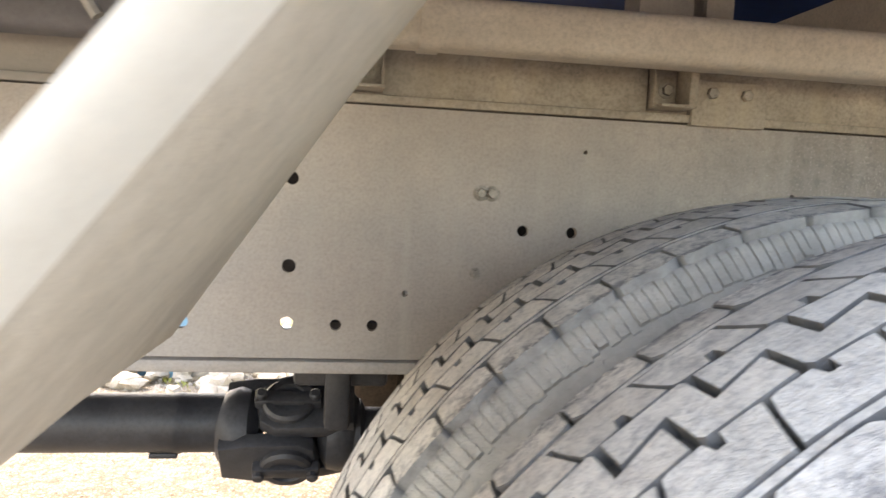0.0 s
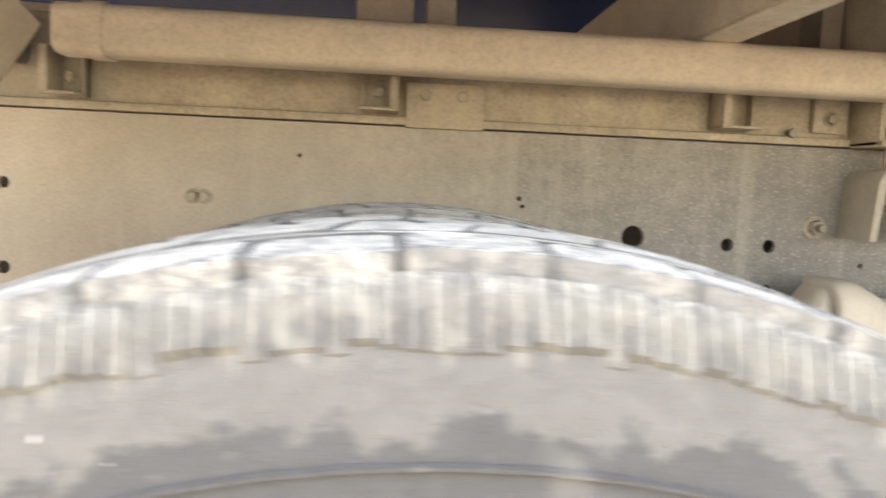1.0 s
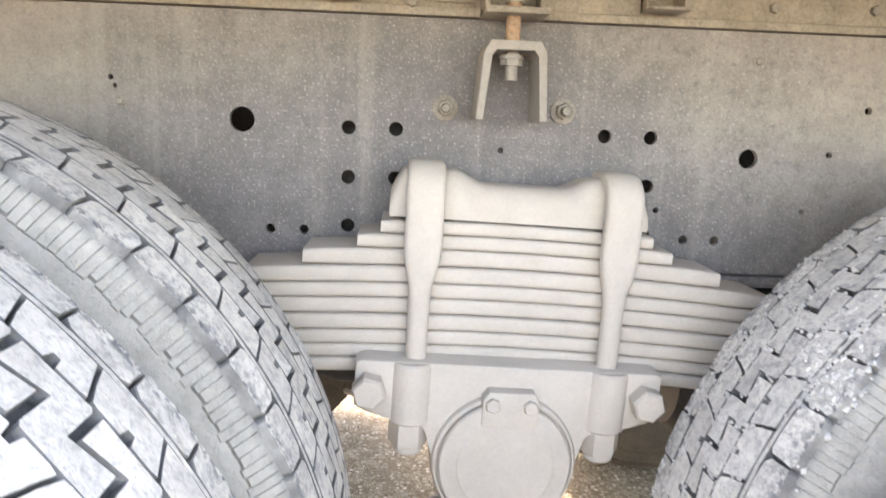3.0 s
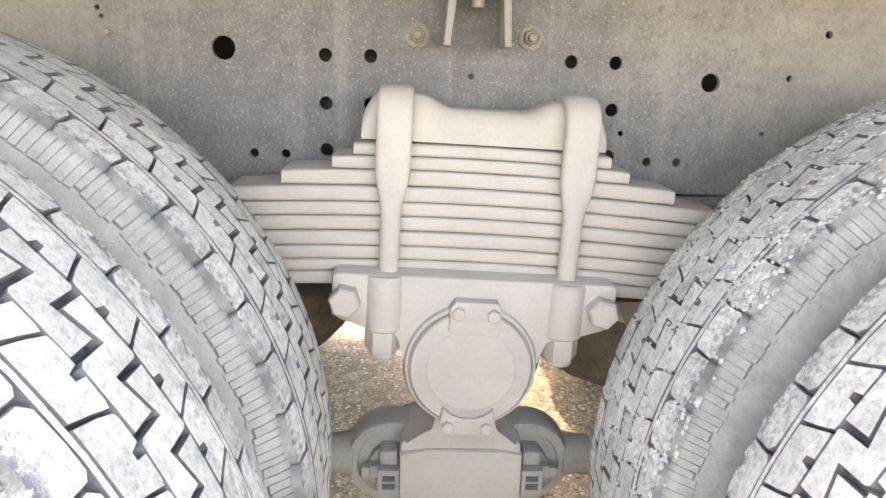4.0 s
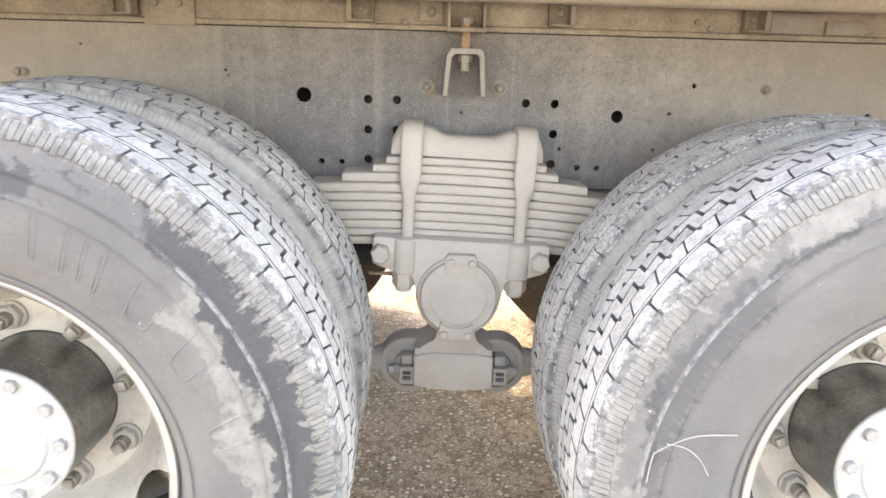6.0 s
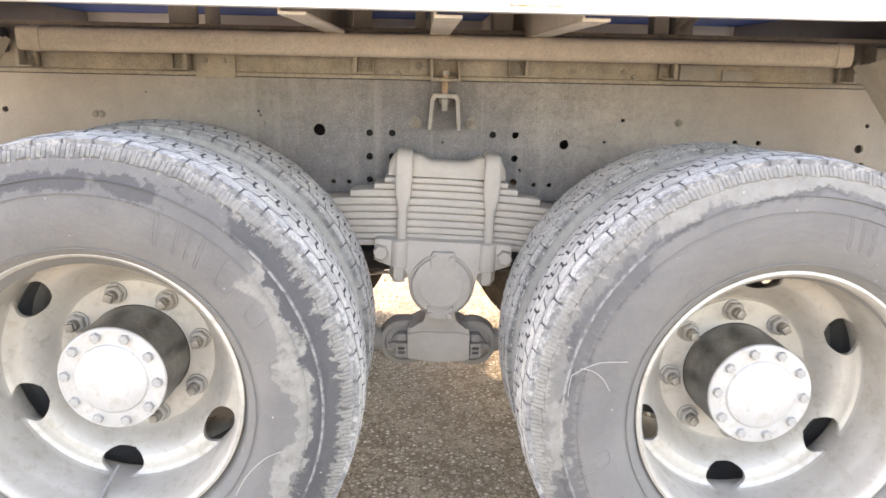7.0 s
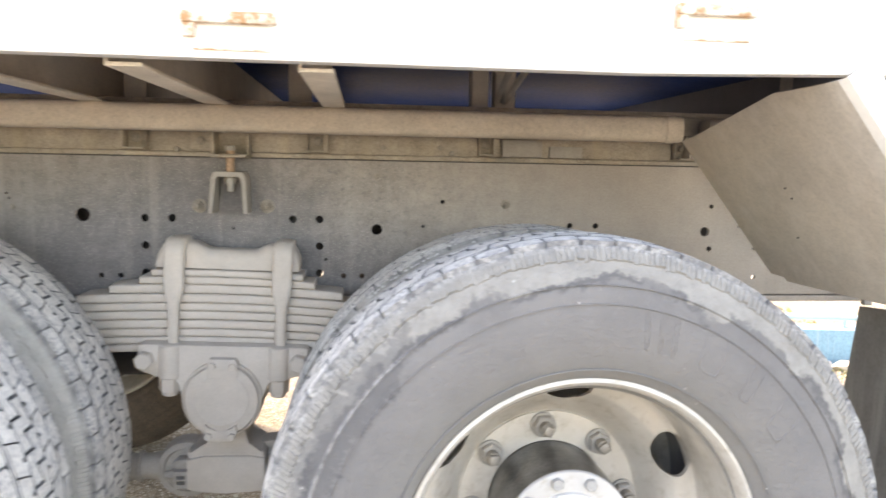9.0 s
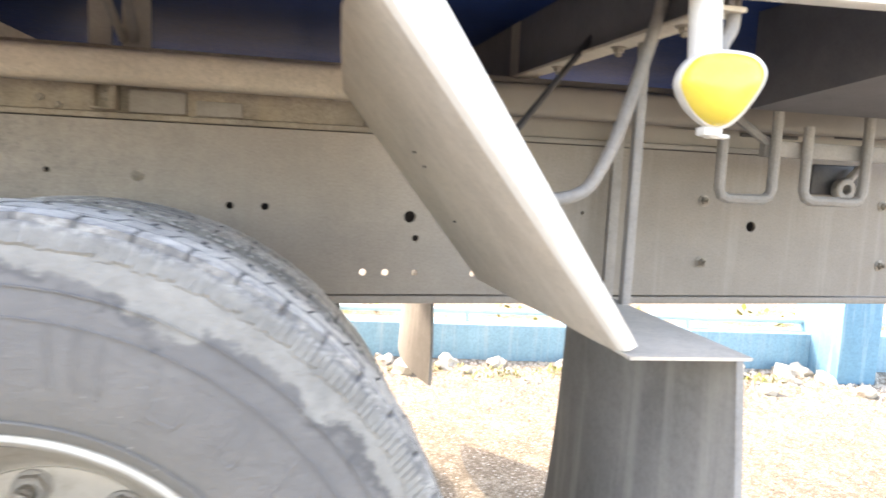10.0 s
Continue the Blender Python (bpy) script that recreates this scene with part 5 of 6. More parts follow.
def mud_crust(x, z, count, seed):
    """Loose dried clods caked over the tread of an inner tyre."""
    rnd = random.Random(seed)
    vs, fs = [], []
    while len(fs) < count * 5:
        a, v = rnd.uniform(0, 2 * math.pi), rnd.uniform(-0.098, 0.098)
        if noise.noise((a * 5.0, v * 26.0, seed)) + 0.35 * noise.noise((a * 22.0, v * 90.0, 2.0)) < rnd.uniform(-0.35, 0.35):
            continue
        r = (RO - 0.89 * 0.9 * v * v - (0.006 if abs(v) > 0.093 else 0.0012)) * 1.021
        size, lift = rnd.uniform(0.0016, 0.0052), rnd.uniform(0.0004, 0.0018)
        k, turn = len(vs), rnd.uniform(0, 6.28)
        for ring, h in ((1.0, -0.001), (0.6, lift)):
            for q in range(4 if ring == 1.0 else 3):
                t = turn + 2 * math.pi * q / (4 if ring == 1.0 else 3)
                m = ring * size * rnd.uniform(0.6, 1.25)
                aa, vv, rr = a + m * math.cos(t) / r, (v + m * math.sin(t)) * 1.10, r + h * rnd.uniform(0.7, 1.2)
                vs.append((rr * math.cos(aa), vv, rr * math.sin(aa)))
        fs += [(k, k + 1, k + 5, k + 4), (k + 1, k + 2, k + 5), (k + 2, k + 3, k + 6, k + 5), (k + 3, k, k + 4, k + 6), (k + 4, k + 5, k + 6)]
    me = bpy.data.meshes.new("mud_crust")
    me.from_pydata(vs, [], fs)
    me.materials.append(CRUST)
    return place("mud_crust", me, inner_right, "pale dried mud caked on the tread", dual_axis(x, z) @ pose(0, Y_IN, -0.0055))


mud_crust(XR, ZR, 9000, 5)
TURN = Matrix.Translation((0, 0.76, -0.032)) @ pose(0, 0, 0, 0, 0, 180)
for x, z, ph in ((XL, ZL, 40), (XR, ZR, 200)):
    outer_wheel(-x, z, 10, 5, ph, TURN, False)
    inner_wheel(-x, z, ph + 30, TURN)

# ---- leaf spring and trunnion ----
TILT = pose(0, 0, 0.589, 0, 2.1, 0) @ pose(0, 0, -0.585)
bm = bmesh.new()
rings = []
for x in [-0.157 + 0.314 * i / 60 for i in range(61)]:
    f = min(abs(x - 0.004) - 0.046, 0.040) / 0.040
    crest = 0.917 if f <= 0 else 0.917 + 0.015 * (3 * f * f - 2 * f * f * f)
    e = max(0.0, (abs(x) - 0.135) / 0.022)
    crest -= 0.030 * e * e
    rings.append([Vector((x, p, z)) for p, z in [(-0.060, 0.874), (-0.128, 0.874)] + [(-0.104 - 0.024 * math.cos(radians(a)), crest - 0.030 + 0.030 * math.sin(radians(a))) for a in range(0, 91, 15)] + [(-0.068, crest), (-0.060, crest - 0.008)]])
ring_skin(bm, rings)
spring = part("leaf_spring", bm, SPRING, truck, "dust-covered multi-leaf trunnion spring pack", TILT)
LEAVES = [(0.872, 0.855, 0.166), (0.855, 0.837, 0.193), (0.837, 0.816, 0.257), (0.816, 0.795, 0.325), (0.795, 0.776, 0.39), (0.776, 0.756, 0.45), (0.756, 0.736, 0.50), (0.736, 0.717, 0.54), (0.717, 0.700, 0.57), (0.700, 0.682, 0.60)]
for k, (z1, z0, h) in enumerate(LEAVES):
    bm = bmesh.new()
    rings = []
    hh, r = (z1 - z0) / 2 - 0.0006, 0.0048
    n = 17
    jit = 0.0015 * ((k * 7) % 3 - 1)
    for i in range(n):
        x = -h + 2 * h * i / (n - 1)
        zc = (z0 + z1) / 2 - 0.12 * x * x
        prof = []
        for cy, cz, a0 in ((-0.042, hh - r, 0), (-0.127 + r + jit, hh - r, 90), (-0.127 + r + jit, -hh + r, 180), (-0.042, -hh + r, 270)):
            prof += [(cy + r * math.cos(radians(a0 + 30 * q)), cz + r * math.sin(radians(a0 + 30 * q))) for q in range(4)]
        squash = 0.9 if i in (0, n - 1) else 1.0
        rings.append([Vector((x, p, zc + q * squash)) for p, q in prof])
    ring_skin(bm, rings)
    part("leaf", bm, SPRING, spring, at=TILT)


def u_bolt(x):
    """Front strap of a U bolt: a flat band bent back over the spring, narrowing to a round shank."""
    bm = bmesh.new()
    path = [(-0.142, z, 0.0, w) for z, w in ((0.688, 0.0125), (0.780, 0.0130), (0.798, 0.0148), (0.812, 0.0180), (0.826, 0.0212), (0.842, 0.0225), (0.880, 0.0225))]
    path += [(-0.108 - 0.034 * math.cos(radians(a)), 0.898 + 0.034 * math.sin(radians(a)), a, 0.0225) for a in range(0, 91, 10)]
    path += [(-0.060, 0.932, 90.0, 0.0222)]
    rows = []
    for y, z, bend, w in path:
        p = 0.5 if w > 0.016 else 0.9
        row = []
        for k in range(20):
            a = 2 * math.pi * k / 20
            c, q = math.cos(a), math.sin(a)
            thick = 0.010 * math.copysign(abs(q) ** p, q)
            row.append(Vector((x + w * math.copysign(abs(c) ** p, c), y + thick * math.cos(radians(bend)), z - thick * math.sin(radians(bend)))))
        rows.append(row)
    ring_skin(bm, rows)
    return part("u_bolt", bm, SPRING, spring, at=TILT, sharp=75)


u_bolt(-0.115)
u_bolt(0.121)

# Saddle with sockets, end ears, hub and round cap.
bm = bmesh.new()
outline = [(-0.186, 0.648), (-0.186, 0.702), (-0.178, 0.706), (0.178, 0.706), (0.186, 0.702), (0.186, 0.648), (0.172, 0.640), (0.150, 0.635), (0.098, 0.628), (0.092, 0.618), (0.089, 0.57), (0.076, 0.535), (0.05, 0.508), (0.0, 0.498), (-0.05, 0.508), (-0.076, 0.535), (-0.089, 0.57), (-0.092, 0.618), (-0.098, 0.628), (-0.150, 0.635), (-0.172, 0.640)]
prism(bm, outline, -0.163, -0.03, 0.005)
part("saddle", bm, SPRING, spring, "dusty cast trunnion saddle", TILT)
for x in (-0.118, 0.121):
    bm = bmesh.new()
    lathe(bm, [(0.024, -0.039), (0.027, -0.036), (0.027, 0.034), (0.025, 0.037)], 28, pose(x, -0.148, 0.667, 90, 0, 0))
    part("socket", bm, SPRING, spring, at=TILT)
    bm = bmesh.new()
    hexagon(bm, 0.0245, 0.036, pose(x, -0.148, 0.632, 90, 0, 0))
    lathe(bm, [(0.018, 0.0), (0.018, -0.042), (0.015, -0.045)], 16, pose(x, -0.148, 0.632, 90, 0, 0))
    part("u_bolt_nut", bm, SPRING, spring, at=TILT)
for x in (-0.168, 0.166):
    bm = bmesh.new()
    hexbolt(bm, 0.0205, 0.024, 0.0, 0.0, pose(x, -0.163, 0.672, 0, 12, 0))
    part("ear_bolt", bm, SPRING, spring, at=TILT)
bm = bmesh.new()
lathe(bm, [(0.0885, -0.03), (0.0885, -0.166), (0.0865, -0.170), (0.0835, -0.171), (0.0825, -0.167)], 72, pose(0, 0, 0.585))
part("trunnion_hub", bm, SPRING, spring, at=TILT)
bm = bmesh.new()
lathe(bm, [(0.0805, -0.160), (0.0805, -0.175), (0.0785, -0.178), (0.060, -0.1785), (0.0575, -0.180), (0.054, -0.1795), (0.012, -0.1795)], 72, pose(0, 0, 0.585))
part("trunnion_cap", bm, SPRING, spring, "round dusty trunnion cap", TILT)
bm = bmesh.new()
prism(bm, [(-0.033, 0.639), (-0.033, 0.670), (-0.026, 0.680), (0.028, 0.680), (0.034, 0.670), (0.034, 0.639), (0.029, 0.635), (-0.028, 0.635)], -0.1815, -0.158, 0.002)
part("cap_lug", bm, SPRING, spring, at=TILT)
bm = bmesh.new()
prism(bm, [(-0.034, 0.532), (-0.037, 0.512), (-0.030, 0.498), (-0.020, 0.492), (0.020, 0.492), (0.030, 0.498), (0.037, 0.512), (0.034, 0.532), (0.022, 0.522), (0.010, 0.515), (-0.010, 0.515), (-0.022, 0.522)], -0.186, -0.150, 0.003)
part("cap_lug", bm, SPRING, spring, at=TILT)
for x, z in ((-0.0215, 0.665), (0.0235, 0.664), (-0.026, 0.505), (0.026, 0.505)):
    bm = bmesh.new()
    hexbolt(bm, 0.0088, 0.007, 0.0, 0.0, pose(x, -0.1815 if z > 0.6 else -0.186, z, 0, 20, 0))
    part("cap_bolt", bm, SPRING, spring, at=TILT)

# Trunnion bracket below the cap, torque rods and clamps.
LOW = Matrix.Translation((0, 0.016, -0.010))
bm = bmesh.new()
prism(bm, [(-0.038, 0.56), (-0.038, 0.486), (-0.043, 0.472), (-0.058, 0.464), (-0.086, 0.459), (-0.092, 0.453), (-0.092, 0.370), (-0.06, 0.364), (0.06, 0.362), (0.085, 0.368), (0.085, 0.450), (0.079, 0.457), (0.055, 0.462), (0.043, 0.471), (0.038, 0.486), (0.038, 0.56)], -0.133, -0.02, 0.006)
prism(bm, [(-0.093, 0.440), (-0.093, 0.366), (-0.06, 0.358), (0.0, 0.355), (0.06, 0.356), (0.086, 0.362), (0.086, 0.438), (0.05, 0.445), (-0.05, 0.446)], -0.140, -0.10, 0.004)
bracket = part("trunnion_bracket", bm, SPRING, truck, "grey cast trunnion bracket", LOW)
for sx, cx in ((-1, -0.105), (1, 0.098)):
    bm = bmesh.new()
    m = pose(cx, -0.062, 0.394)
    lathe(bm, [(0.067, 0.028), (0.071, 0.022), (0.071, -0.020), (0.067, -0.027), (0.054, -0.029), (0.052, -0.022), (0.050, -0.020), (0.036, -0.024), (0.034, -0.034), (0.020, -0.038)], 48, m)
    rod_end = part("torque_rod", bm, CAST, truck, "grey torque rod with rubber-bushed eye", LOW)
    bm = bmesh.new()
    lathe(bm, [(0.036, -0.060), (0.031, -0.085), (0.031, -0.45)], 24, pose(cx, -0.062, 0.395, 0, 0, 90 if sx < 0 else -90) @ Matrix.Diagonal((1, -1, 1, 1)))
    part("rod_tube", bm, CAST, rod_end, at=LOW)
    for c in (0.105, 0.135):
        bm = bmesh.new()
        lathe(bm, [(0.034, -c), (0.0365, -c - 0.003), (0.0365, -c - 0.008), (0.034, -c - 0.011)], 24, pose(cx, -0.062, 0.395, 0, 0, 90 if sx < 0 else -90) @ Matrix.Diagonal((1, -1, 1, 1)))
        part("rod_band", bm, CAST, rod_end, at=LOW)
    # clamp block with a square window, and its nut
    bx = cx + (-0.004 if sx < 0 else 0.006)
    bm = bmesh.new()
    w, h = 0.0155, 0.0205
    edges = []
    for x0, x1, z0, z1 in ((-w, w, -h, h), (-w + 0.006, w - 0.006, -h + 0.009, -0.0015), (-w + 0.006, w - 0.006, 0.0015, h - 0.009)):
        loop = [bm.verts.new((bx + x, -0.132, 0.387 + z)) for x, z in ((x0, z0), (x1, z0), (x1, z1), (x0, z1))]
        edges += [bm.edges.new((loop[i], loop[(i + 1) % 4])) for i in range(4)]
    bmesh.ops.triangle_fill(bm, edges=edges, use_beauty=True, normal=(0, -1, 0))
    ext = bmesh.ops.extrude_face_region(bm, geom=list(bm.faces))
    bmesh.ops.translate(bm, verts=[g for g in ext["geom"] if isinstance(g, bmesh.types.BMVert)], vec=(0, 0.019, 0))
    part("clamp_window", bm, CAST, rod_end, at=LOW)
    bm = bmesh.new()
    box(bm, bx - w, bx + w, -0.1125, -0.085, 0.387 - h, 0.387 + h, 0.001)
    part("clamp_block", bm, CAST, rod_end, at=LOW)
    bm = bmesh.new()
    box(bm, bx - w * 0.9, bx + w * 0.9, -0.120, -0.085, 0.387 + h, 0.387 + h + 0.024, 0.005)
    part("clamp_cap", bm, CAST, rod_end, at=LOW)
    bm = bmesh.new()
    hexagon(bm, 0.0155, 0.014, pose(bx + sx * 0.0155, -0.105, 0.389, 0, 0, 90 * sx))
    hexagon(bm, 0.0115, 0.012, pose(bx + sx * 0.0295, -0.105, 0.389, 0, 0, 90 * sx))
    part("clamp_nut", bm, CAST, rod_end, at=LOW)
bm = bmesh.new()
for x, z in ((-0.03, 0.356), (0.03, 0.356)):
    lathe(bm, [(0.012, 0.0), (0.012, -0.008), (0.010, -0.009)], 14, pose(x, -0.09, z + 0.008, 90, 0, 0))
part("bracket_plug", bm, CAST, bracket, at=LOW)

# ---- axles, drive shaft and underside ----
for x, z in ((XL, ZL), (XR, ZR)):
    bm = bmesh.new()
    lathe(bm, [(0.085, -0.40), (0.085, 0.15), (0.10, 0.20), (0.10, 0.64), (0.085, 0.69), (0.085, 1.24)], 32, pose(x, 0, z))
    axle = part("axle_housing", bm, SHAFT, truck, "dark steel drive axle housing")
    bm = bmesh.new()
    lathe(bm, [(0.12, -0.20), (0.17, -0.13), (0.20, 0.0), (0.19, 0.1), (0.13, 0.18), (0.085, 0.21)], 36, pose(x - 0.04, 0.42, z, 0, 0, -90))
    part("differential", bm, SHAFT, axle, "dark differential housing")
    # drums drawn oversize so no light passes through the wheel hand holes
    for yy in (-0.20, 0.92):
        bm = bmesh.new()
        lathe(bm, [(0.23, 0.0), (0.245, 0.01), (0.245, 0.11), (0.23, 0.12)], 40, pose(x, yy, z))
        part("brake_drum", bm, SHAFT, axle, "dark rusty brake drum")
bm = bmesh.new()
lathe(bm, [(0.045, -0.43), (0.045, -0.30), (0.055, -0.28), (0.055, 0.25), (0.045, 0.28), (0.045, 0.43)], 28, pose(0.0, 0.42, 0.52, 0, 1.5, 90))
part("interaxle_shaft", bm, SHAFT, truck, "dark drive shaft between the axles")

bm = bmesh.new()
lathe(bm, [(0.0455, 0.0), (0.0545, 0.012), (0.0545, 0.10), (0.0560, 0.105), (0.0560, 0.115), (0.0545, 0.12), (0.0545, 1.6)], 48, pose(-1.318, 0.42, 0.568, 0, -1.2, 90))
shaft = part("drive_shaft", bm, SHAFT, truck, "dark steel drive shaft with universal joint")
bm = bmesh.new()
box(bm, -1.48, -1.43, 0.40, 0.44, 0.505, 0.515, 0.002)
part("balance_weight", bm, SHAFT, shaft)
JX, JZ = -1.226, 0.556
JOINT = Matrix.Diagonal((1.2, 1.2, 1.2, 1))
for ang, sgn in ((35, -1), (125, 1)):
    bm = bmesh.new()
    m = pose(JX, 0.42, JZ, ang, 0, 0) @ JOINT
    for q in (-1, 1):
        # yoke ear with its bearing cap
        prism(bm, [(sgn * 0.100, -0.036), (sgn * 0.055, -0.046), (-sgn * 0.018, -0.048), (-sgn * 0.040, -0.034), (-sgn * 0.048, 0.0), (-sgn * 0.040, 0.034), (-sgn * 0.018, 0.048), (sgn * 0.055, 0.046), (sgn * 0.100, 0.036)], q * 0.040, q * 0.066, 0.006, m)
        lathe(bm, [(0.040, q * 0.064), (0.040, q * 0.074), (0.036, q * 0.079), (0.026, q * 0.079), (0.024, q * 0.075)], 24, m)
        box(bm, -0.050, 0.050, min(q * 0.064, q * 0.083), max(q * 0.064, q * 0.083), -0.011, 0.011, 0.004, m)
        for e in (-1, 1):
            lathe(bm, [(0.009, q * 0.08), (0.009, q * 0.090), (0.007, q * 0.092)], 10, m @ pose(e * 0.040, 0, 0))
    lathe(bm, [(0.040, 0.045), (0.062, 0.060), (0.066, 0.078), (0.060, 0.096), (0.048, 0.108)], 28, m @ pose(0, 0, 0, 0, 0, -90 * sgn))
    part("yoke", bm, SHAFT, shaft)
bm = bmesh.new()
for ang in (35, 125):
    lathe(bm, [(0.016, -0.06), (0.016, 0.06)], 14, pose(JX, 0.42, JZ, ang, 0, 0))
box(bm, JX - 0.02, JX + 0.02, 0.40, 0.44, JZ - 0.02, JZ + 0.02, 0.006)
part("spider", bm, SHAFT, shaft)
bm = bmesh.new()
lathe(bm, [(0.062, 0.0), (0.066, 0.006), (0.066, 0.022), (0.05, 0.03), (0.05, 0.2), (0.085, 0.26), (0.1, 0.42)], 32, pose(-1.115, 0.42, 0.548, 0, 0, -90))
part("pinion_flange", bm, SHAFT, shaft)
bm = bmesh.new()
box(bm, -1.215, -1.05, 0.30, 0.34, 0.672, 0.79, 0.01)
box(bm, -1.160, -1.115, 0.275, 0.30, 0.600, 0.765, 0.010)
part("shaft_bracket", bm, SHAFT, truck, "dark cross member hanger near the joint")
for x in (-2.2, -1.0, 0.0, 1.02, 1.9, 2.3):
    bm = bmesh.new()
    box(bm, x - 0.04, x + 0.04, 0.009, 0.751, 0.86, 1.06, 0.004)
    part("chassis_cross_piece", bm, SHAFT, truck, "dark chassis cross member between the rails")
# added, unseen: keep light from showing through the web holes by the spring
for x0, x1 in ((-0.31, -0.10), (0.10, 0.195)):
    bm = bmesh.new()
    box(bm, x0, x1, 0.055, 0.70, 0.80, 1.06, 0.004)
    part("chassis_cross_piece", bm, SHAFT, truck)

# Hoses below the rail.
bm = bmesh.new()
rod(bm, smooth_path([(0.95, 0.16, 0.80), (1.1, 0.16, 0.775), (1.25, 0.16, 0.760), (1.36, 0.17, 0.765), (1.42, 0.2, 0.80), (1.43, 0.2, 0.86)]), 0.011, 10)
part("air_hose", bm, HOSE, truck, "black rubber air hose under the rail")
bm = bmesh.new()
rod(bm, [(-0.233, 0.365, 0.463), (-0.190, 0.236, 0.505), (-0.156, 0.130, 0.539)], 0.0055, 10)
hexagon(bm, 0.009, 0.012, pose(-0.152, 0.118, 0.543, 0, 0, 20))
part("grease_pipe", bm, LAMPGREY, truck, "pale grease pipe by the saddle")

# ---- rear details: marker lamp, hooks, straps, cable, panel ----
bm = bmesh.new()
rod(bm, [(1.388, -0.738, 1.185), (1.390, -0.722, 1.300)], 0.0180, 20)
lamp = part("marker_lamp", bm, LAMPGREY, truck, "amber side marker lamp on a pale tube bracket")
face = look((1.399, -0.752, 1.167), (1.399 - 0.05, -0.752 - 0.8, 1.140)) @ pose(0, 0, 0, 90, 0, 0)


def pear_ring(scale, depth, shift=0.0):
    """One closed ring of the lamp's outline: flat broad top, drawn out to the rear, tapering to a rounded foot."""
    corners = [(-0.049, 0.006), (-0.041, 0.027), (-0.022, 0.040), (0.010, 0.043), (0.034, 0.039), (0.047, 0.026), (0.046, 0.010), (0.034, -0.012), (0.020, -0.030), (0.003, -0.041), (-0.017, -0.036), (-0.037, -0.018)]
    n = len(corners)
    ring = []
    for i in range(n):
        p0, p1, p2, p3 = (Vector(corners[(i + q) % n]) for q in (-1, 0, 1, 2))
        for t in (0.0, 0.25, 0.5, 0.75):
            c = 0.5 * (2 * p1 + (p2 - p0) * t + (2 * p0 - 5 * p1 + 4 * p2 - p3) * t * t + (3 * p1 - p0 - 3 * p2 + p3) * t ** 3)
            ring.append(face @ Vector((-1.04 * c.x * scale + shift, depth, -c.y * scale)))
    return ring


bm = bmesh.new()
ring_skin(bm, [pear_ring(k, h) for k, h in ((0.55, 0.034), (0.86, 0.022), (1.0, 0.006), (1.02, -0.003), (1.0, -0.008), (0.95, -0.009))])
part("housing", bm, LAMPGREY, lamp, "pale plastic lamp housing")
bm = bmesh.new()
ring_skin(bm, [pear_ring(0.93 * math.cos(radians(a)) ** 0.8, -0.006 - 0.030 * math.sin(radians(a)), 0.003) for a in range(0, 89, 8)])
part("lens", bm, lens_mat, lamp, "domed amber yellow lens")
bm = bmesh.new()
box(bm, 1.380, 1.402, -0.762, -0.742, 1.1175, 1.128, 0.003)
box(bm, 1.388, 1.414, -0.758, -0.744, 1.1155, 1.121, 0.0025)
part("clip", bm, LAMPGREY, lamp)
bm = bmesh.new()
rod(bm, smooth_path([(1.413, -0.72, 1.20), (1.423, -0.715, 1.225), (1.440, -0.705, 1.250), (1.455, -0.68, 1.295)]), 0.0085, 10)
part("lamp_cable", bm, GREYBAR, lamp)


def hook(x0, x1, ztop0, ztop1, zb, y):
    bm = bmesh.new()
    pts = [(x0, y, ztop0), (x0, y, zb + 0.02), (x0 + 0.006, y, zb + 0.006), (x0 + 0.02, y, zb), (x1 - 0.02, y, zb), (x1 - 0.006, y, zb + 0.006), (x1, y, zb + 0.02), (x1, y, ztop1)]
    rod(bm, pts, 0.0105, 10)
    return part("step_bar", bm, GREYBAR, truck, "bent grey steel step bar")


hook(1.757, 1.873, 1.145, 1.275, 1.034, -0.245)
hook(1.946, 2.086, 1.180, 1.31, 1.035, -0.245)
bm = bmesh.new()
box(bm, 1.86, 3.0, -0.232, -0.212, 1.118, 1.150, 0.003)
rod(bm, [(1.80, -0.2, 1.20), (1.875, -0.23, 1.14)], 0.009, 8)
part("step_strap", bm, GREYBAR, truck, "flat grey strap behind the step bars")
for x, y, w, z0, z1 in ((1.637, -0.05, 0.012, 0.775, 1.19), (1.446, -0.49, 0.0075, 0.86, 1.38)):
    bm = bmesh.new()
    box(bm, x - w, x + w, y - 0.007, y + 0.008, z0, z1, 0.003)
    part("hanger_strap", bm, GREYBAR, truck, "thin vertical steel strap beside the rail")
bm = bmesh.new()
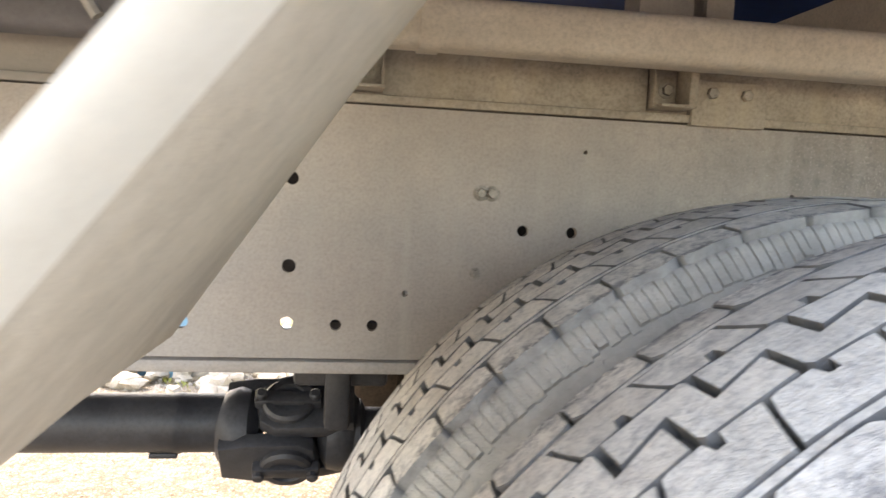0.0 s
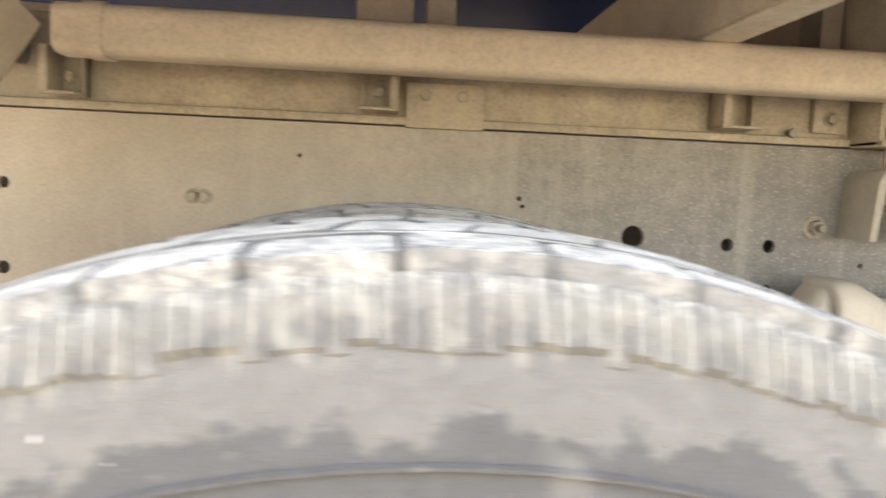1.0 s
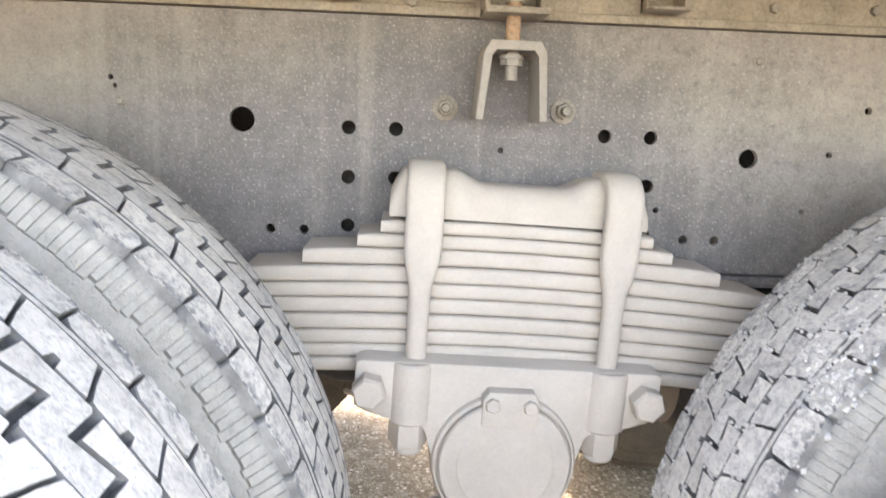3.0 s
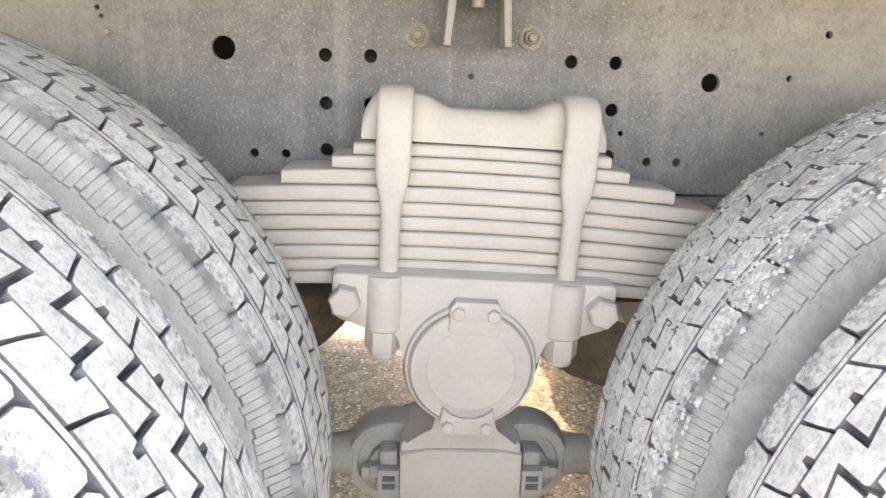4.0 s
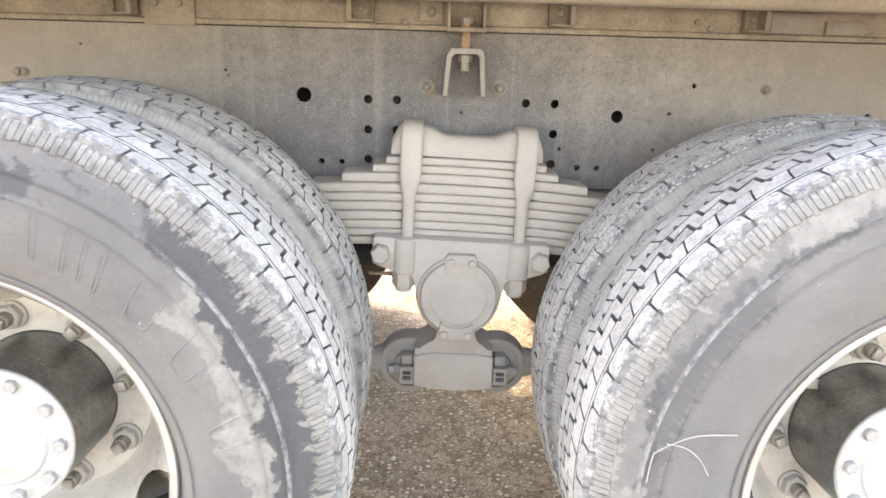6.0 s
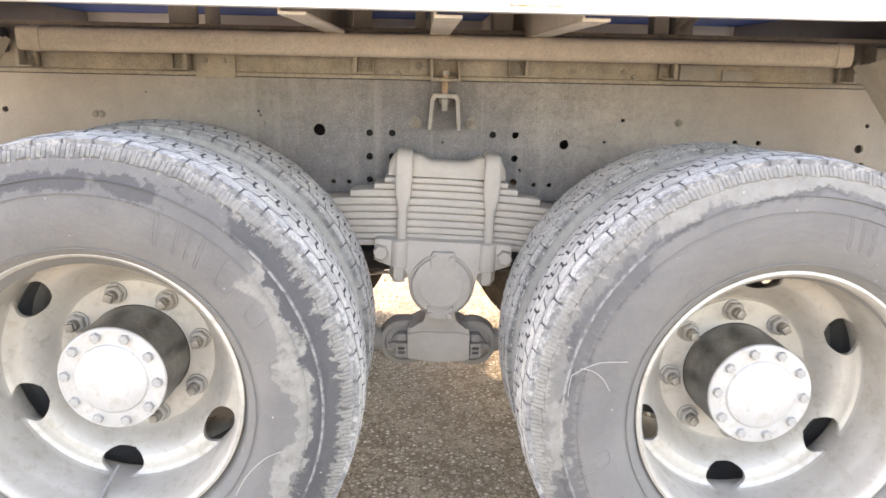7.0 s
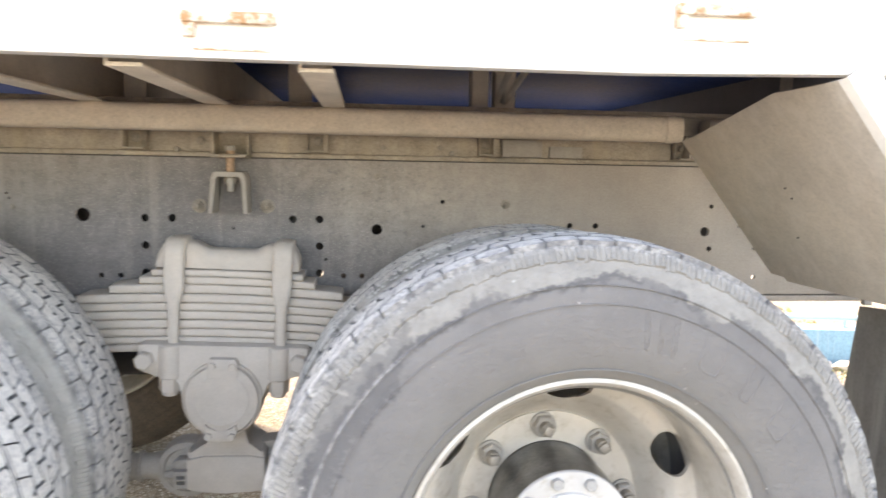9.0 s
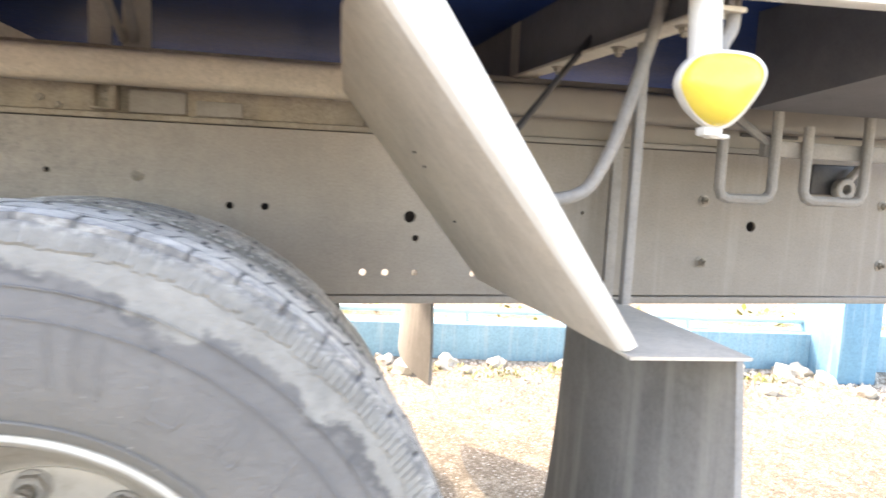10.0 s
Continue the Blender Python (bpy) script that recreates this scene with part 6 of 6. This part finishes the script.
rod(bm, smooth_path([(1.412, -0.6, 1.33), (1.403, -0.6, 1.273), (1.380, -0.6, 1.190), (1.356, -0.6, 1.115), (1.330, -0.6, 1.062), (1.305, -0.6, 1.042), (1.270, -0.59, 1.035), (1.20, -0.55, 1.035)]), 0.0085, 12)
part("conduit", bm, GREYBAR, truck, "curved grey cable conduit behind the fender")
bm = bmesh.new()
rod(bm, [(1.435, -0.343, 1.30), (1.285, -0.343, 1.105)], 0.0055, 8)
part("stay_rod", bm, SHAFT, truck, "thin dark stay rod")
bm = bmesh.new()
ring_skin(bm, [[Vector((1.80, y, z)), Vector((2.38, y, z)), Vector((2.38, y, 1.384)), Vector((1.80, y, 1.384))] for y, z in ((-0.70, 1.249), (-0.255, 1.205))])
part("hinge_box", bm, DARKGREY, truck, "grey box section under the tipper floor")
# dark plate in place of the shade inside a pocket of the rail
bm = bmesh.new()
box(bm, 2.168, 2.320, -0.006, 0.02, 1.043, 1.115, 0.004)
part("rail_pocket_patch", bm, SHAFT, truck, "dark plate standing for a shaded pocket in the rail")

bm = bmesh.new()
eye_at = pose(2.238, -0.028, 1.058)
lathe(bm, [(0.024, 0.012), (0.026, 0.008), (0.026, -0.010), (0.023, -0.013), (0.013, -0.013), (0.011, -0.010), (0.011, 0.012)], 28, eye_at, False)
rod(bm, [(2.248, -0.028, 1.076), (2.278, -0.028, 1.110)], 0.010, 10)
part("shackle_eye", bm, GREYBAR, truck, "grey forged eye with a short arm")
# dark patches drawn where the subframe only has shaded openings
for x0, x1, z0, z1 in [(1.787, 1.859, 1.179, 1.211), (1.969, 2.124, 1.169, 1.214), (2.225, 2.317, 1.183, 1.221)]:
    bm = bmesh.new()
    box(bm, x0, x1, 0.0005, 0.0038, max(z0, 1.146), min(z1, 1.178), 0.001)
    part("opening_patch", bm, SHAFT, subframe, "dark plate standing for a shaded opening in the subframe")

# Timber chock left beside the far wheel.
bm = bmesh.new()
box(bm, -0.10, 0.10, -0.03, 0.03, 0.0, 0.05, 0.004)
chock_at = pose(0.42, 1.9, ground_z(0.42, 1.9) + 0.001, 0, 0, 8)
tagged(part("timber_block", bm, WOOD, None, at=chock_at), "weathered brown timber block lying on the gravel", "timber")
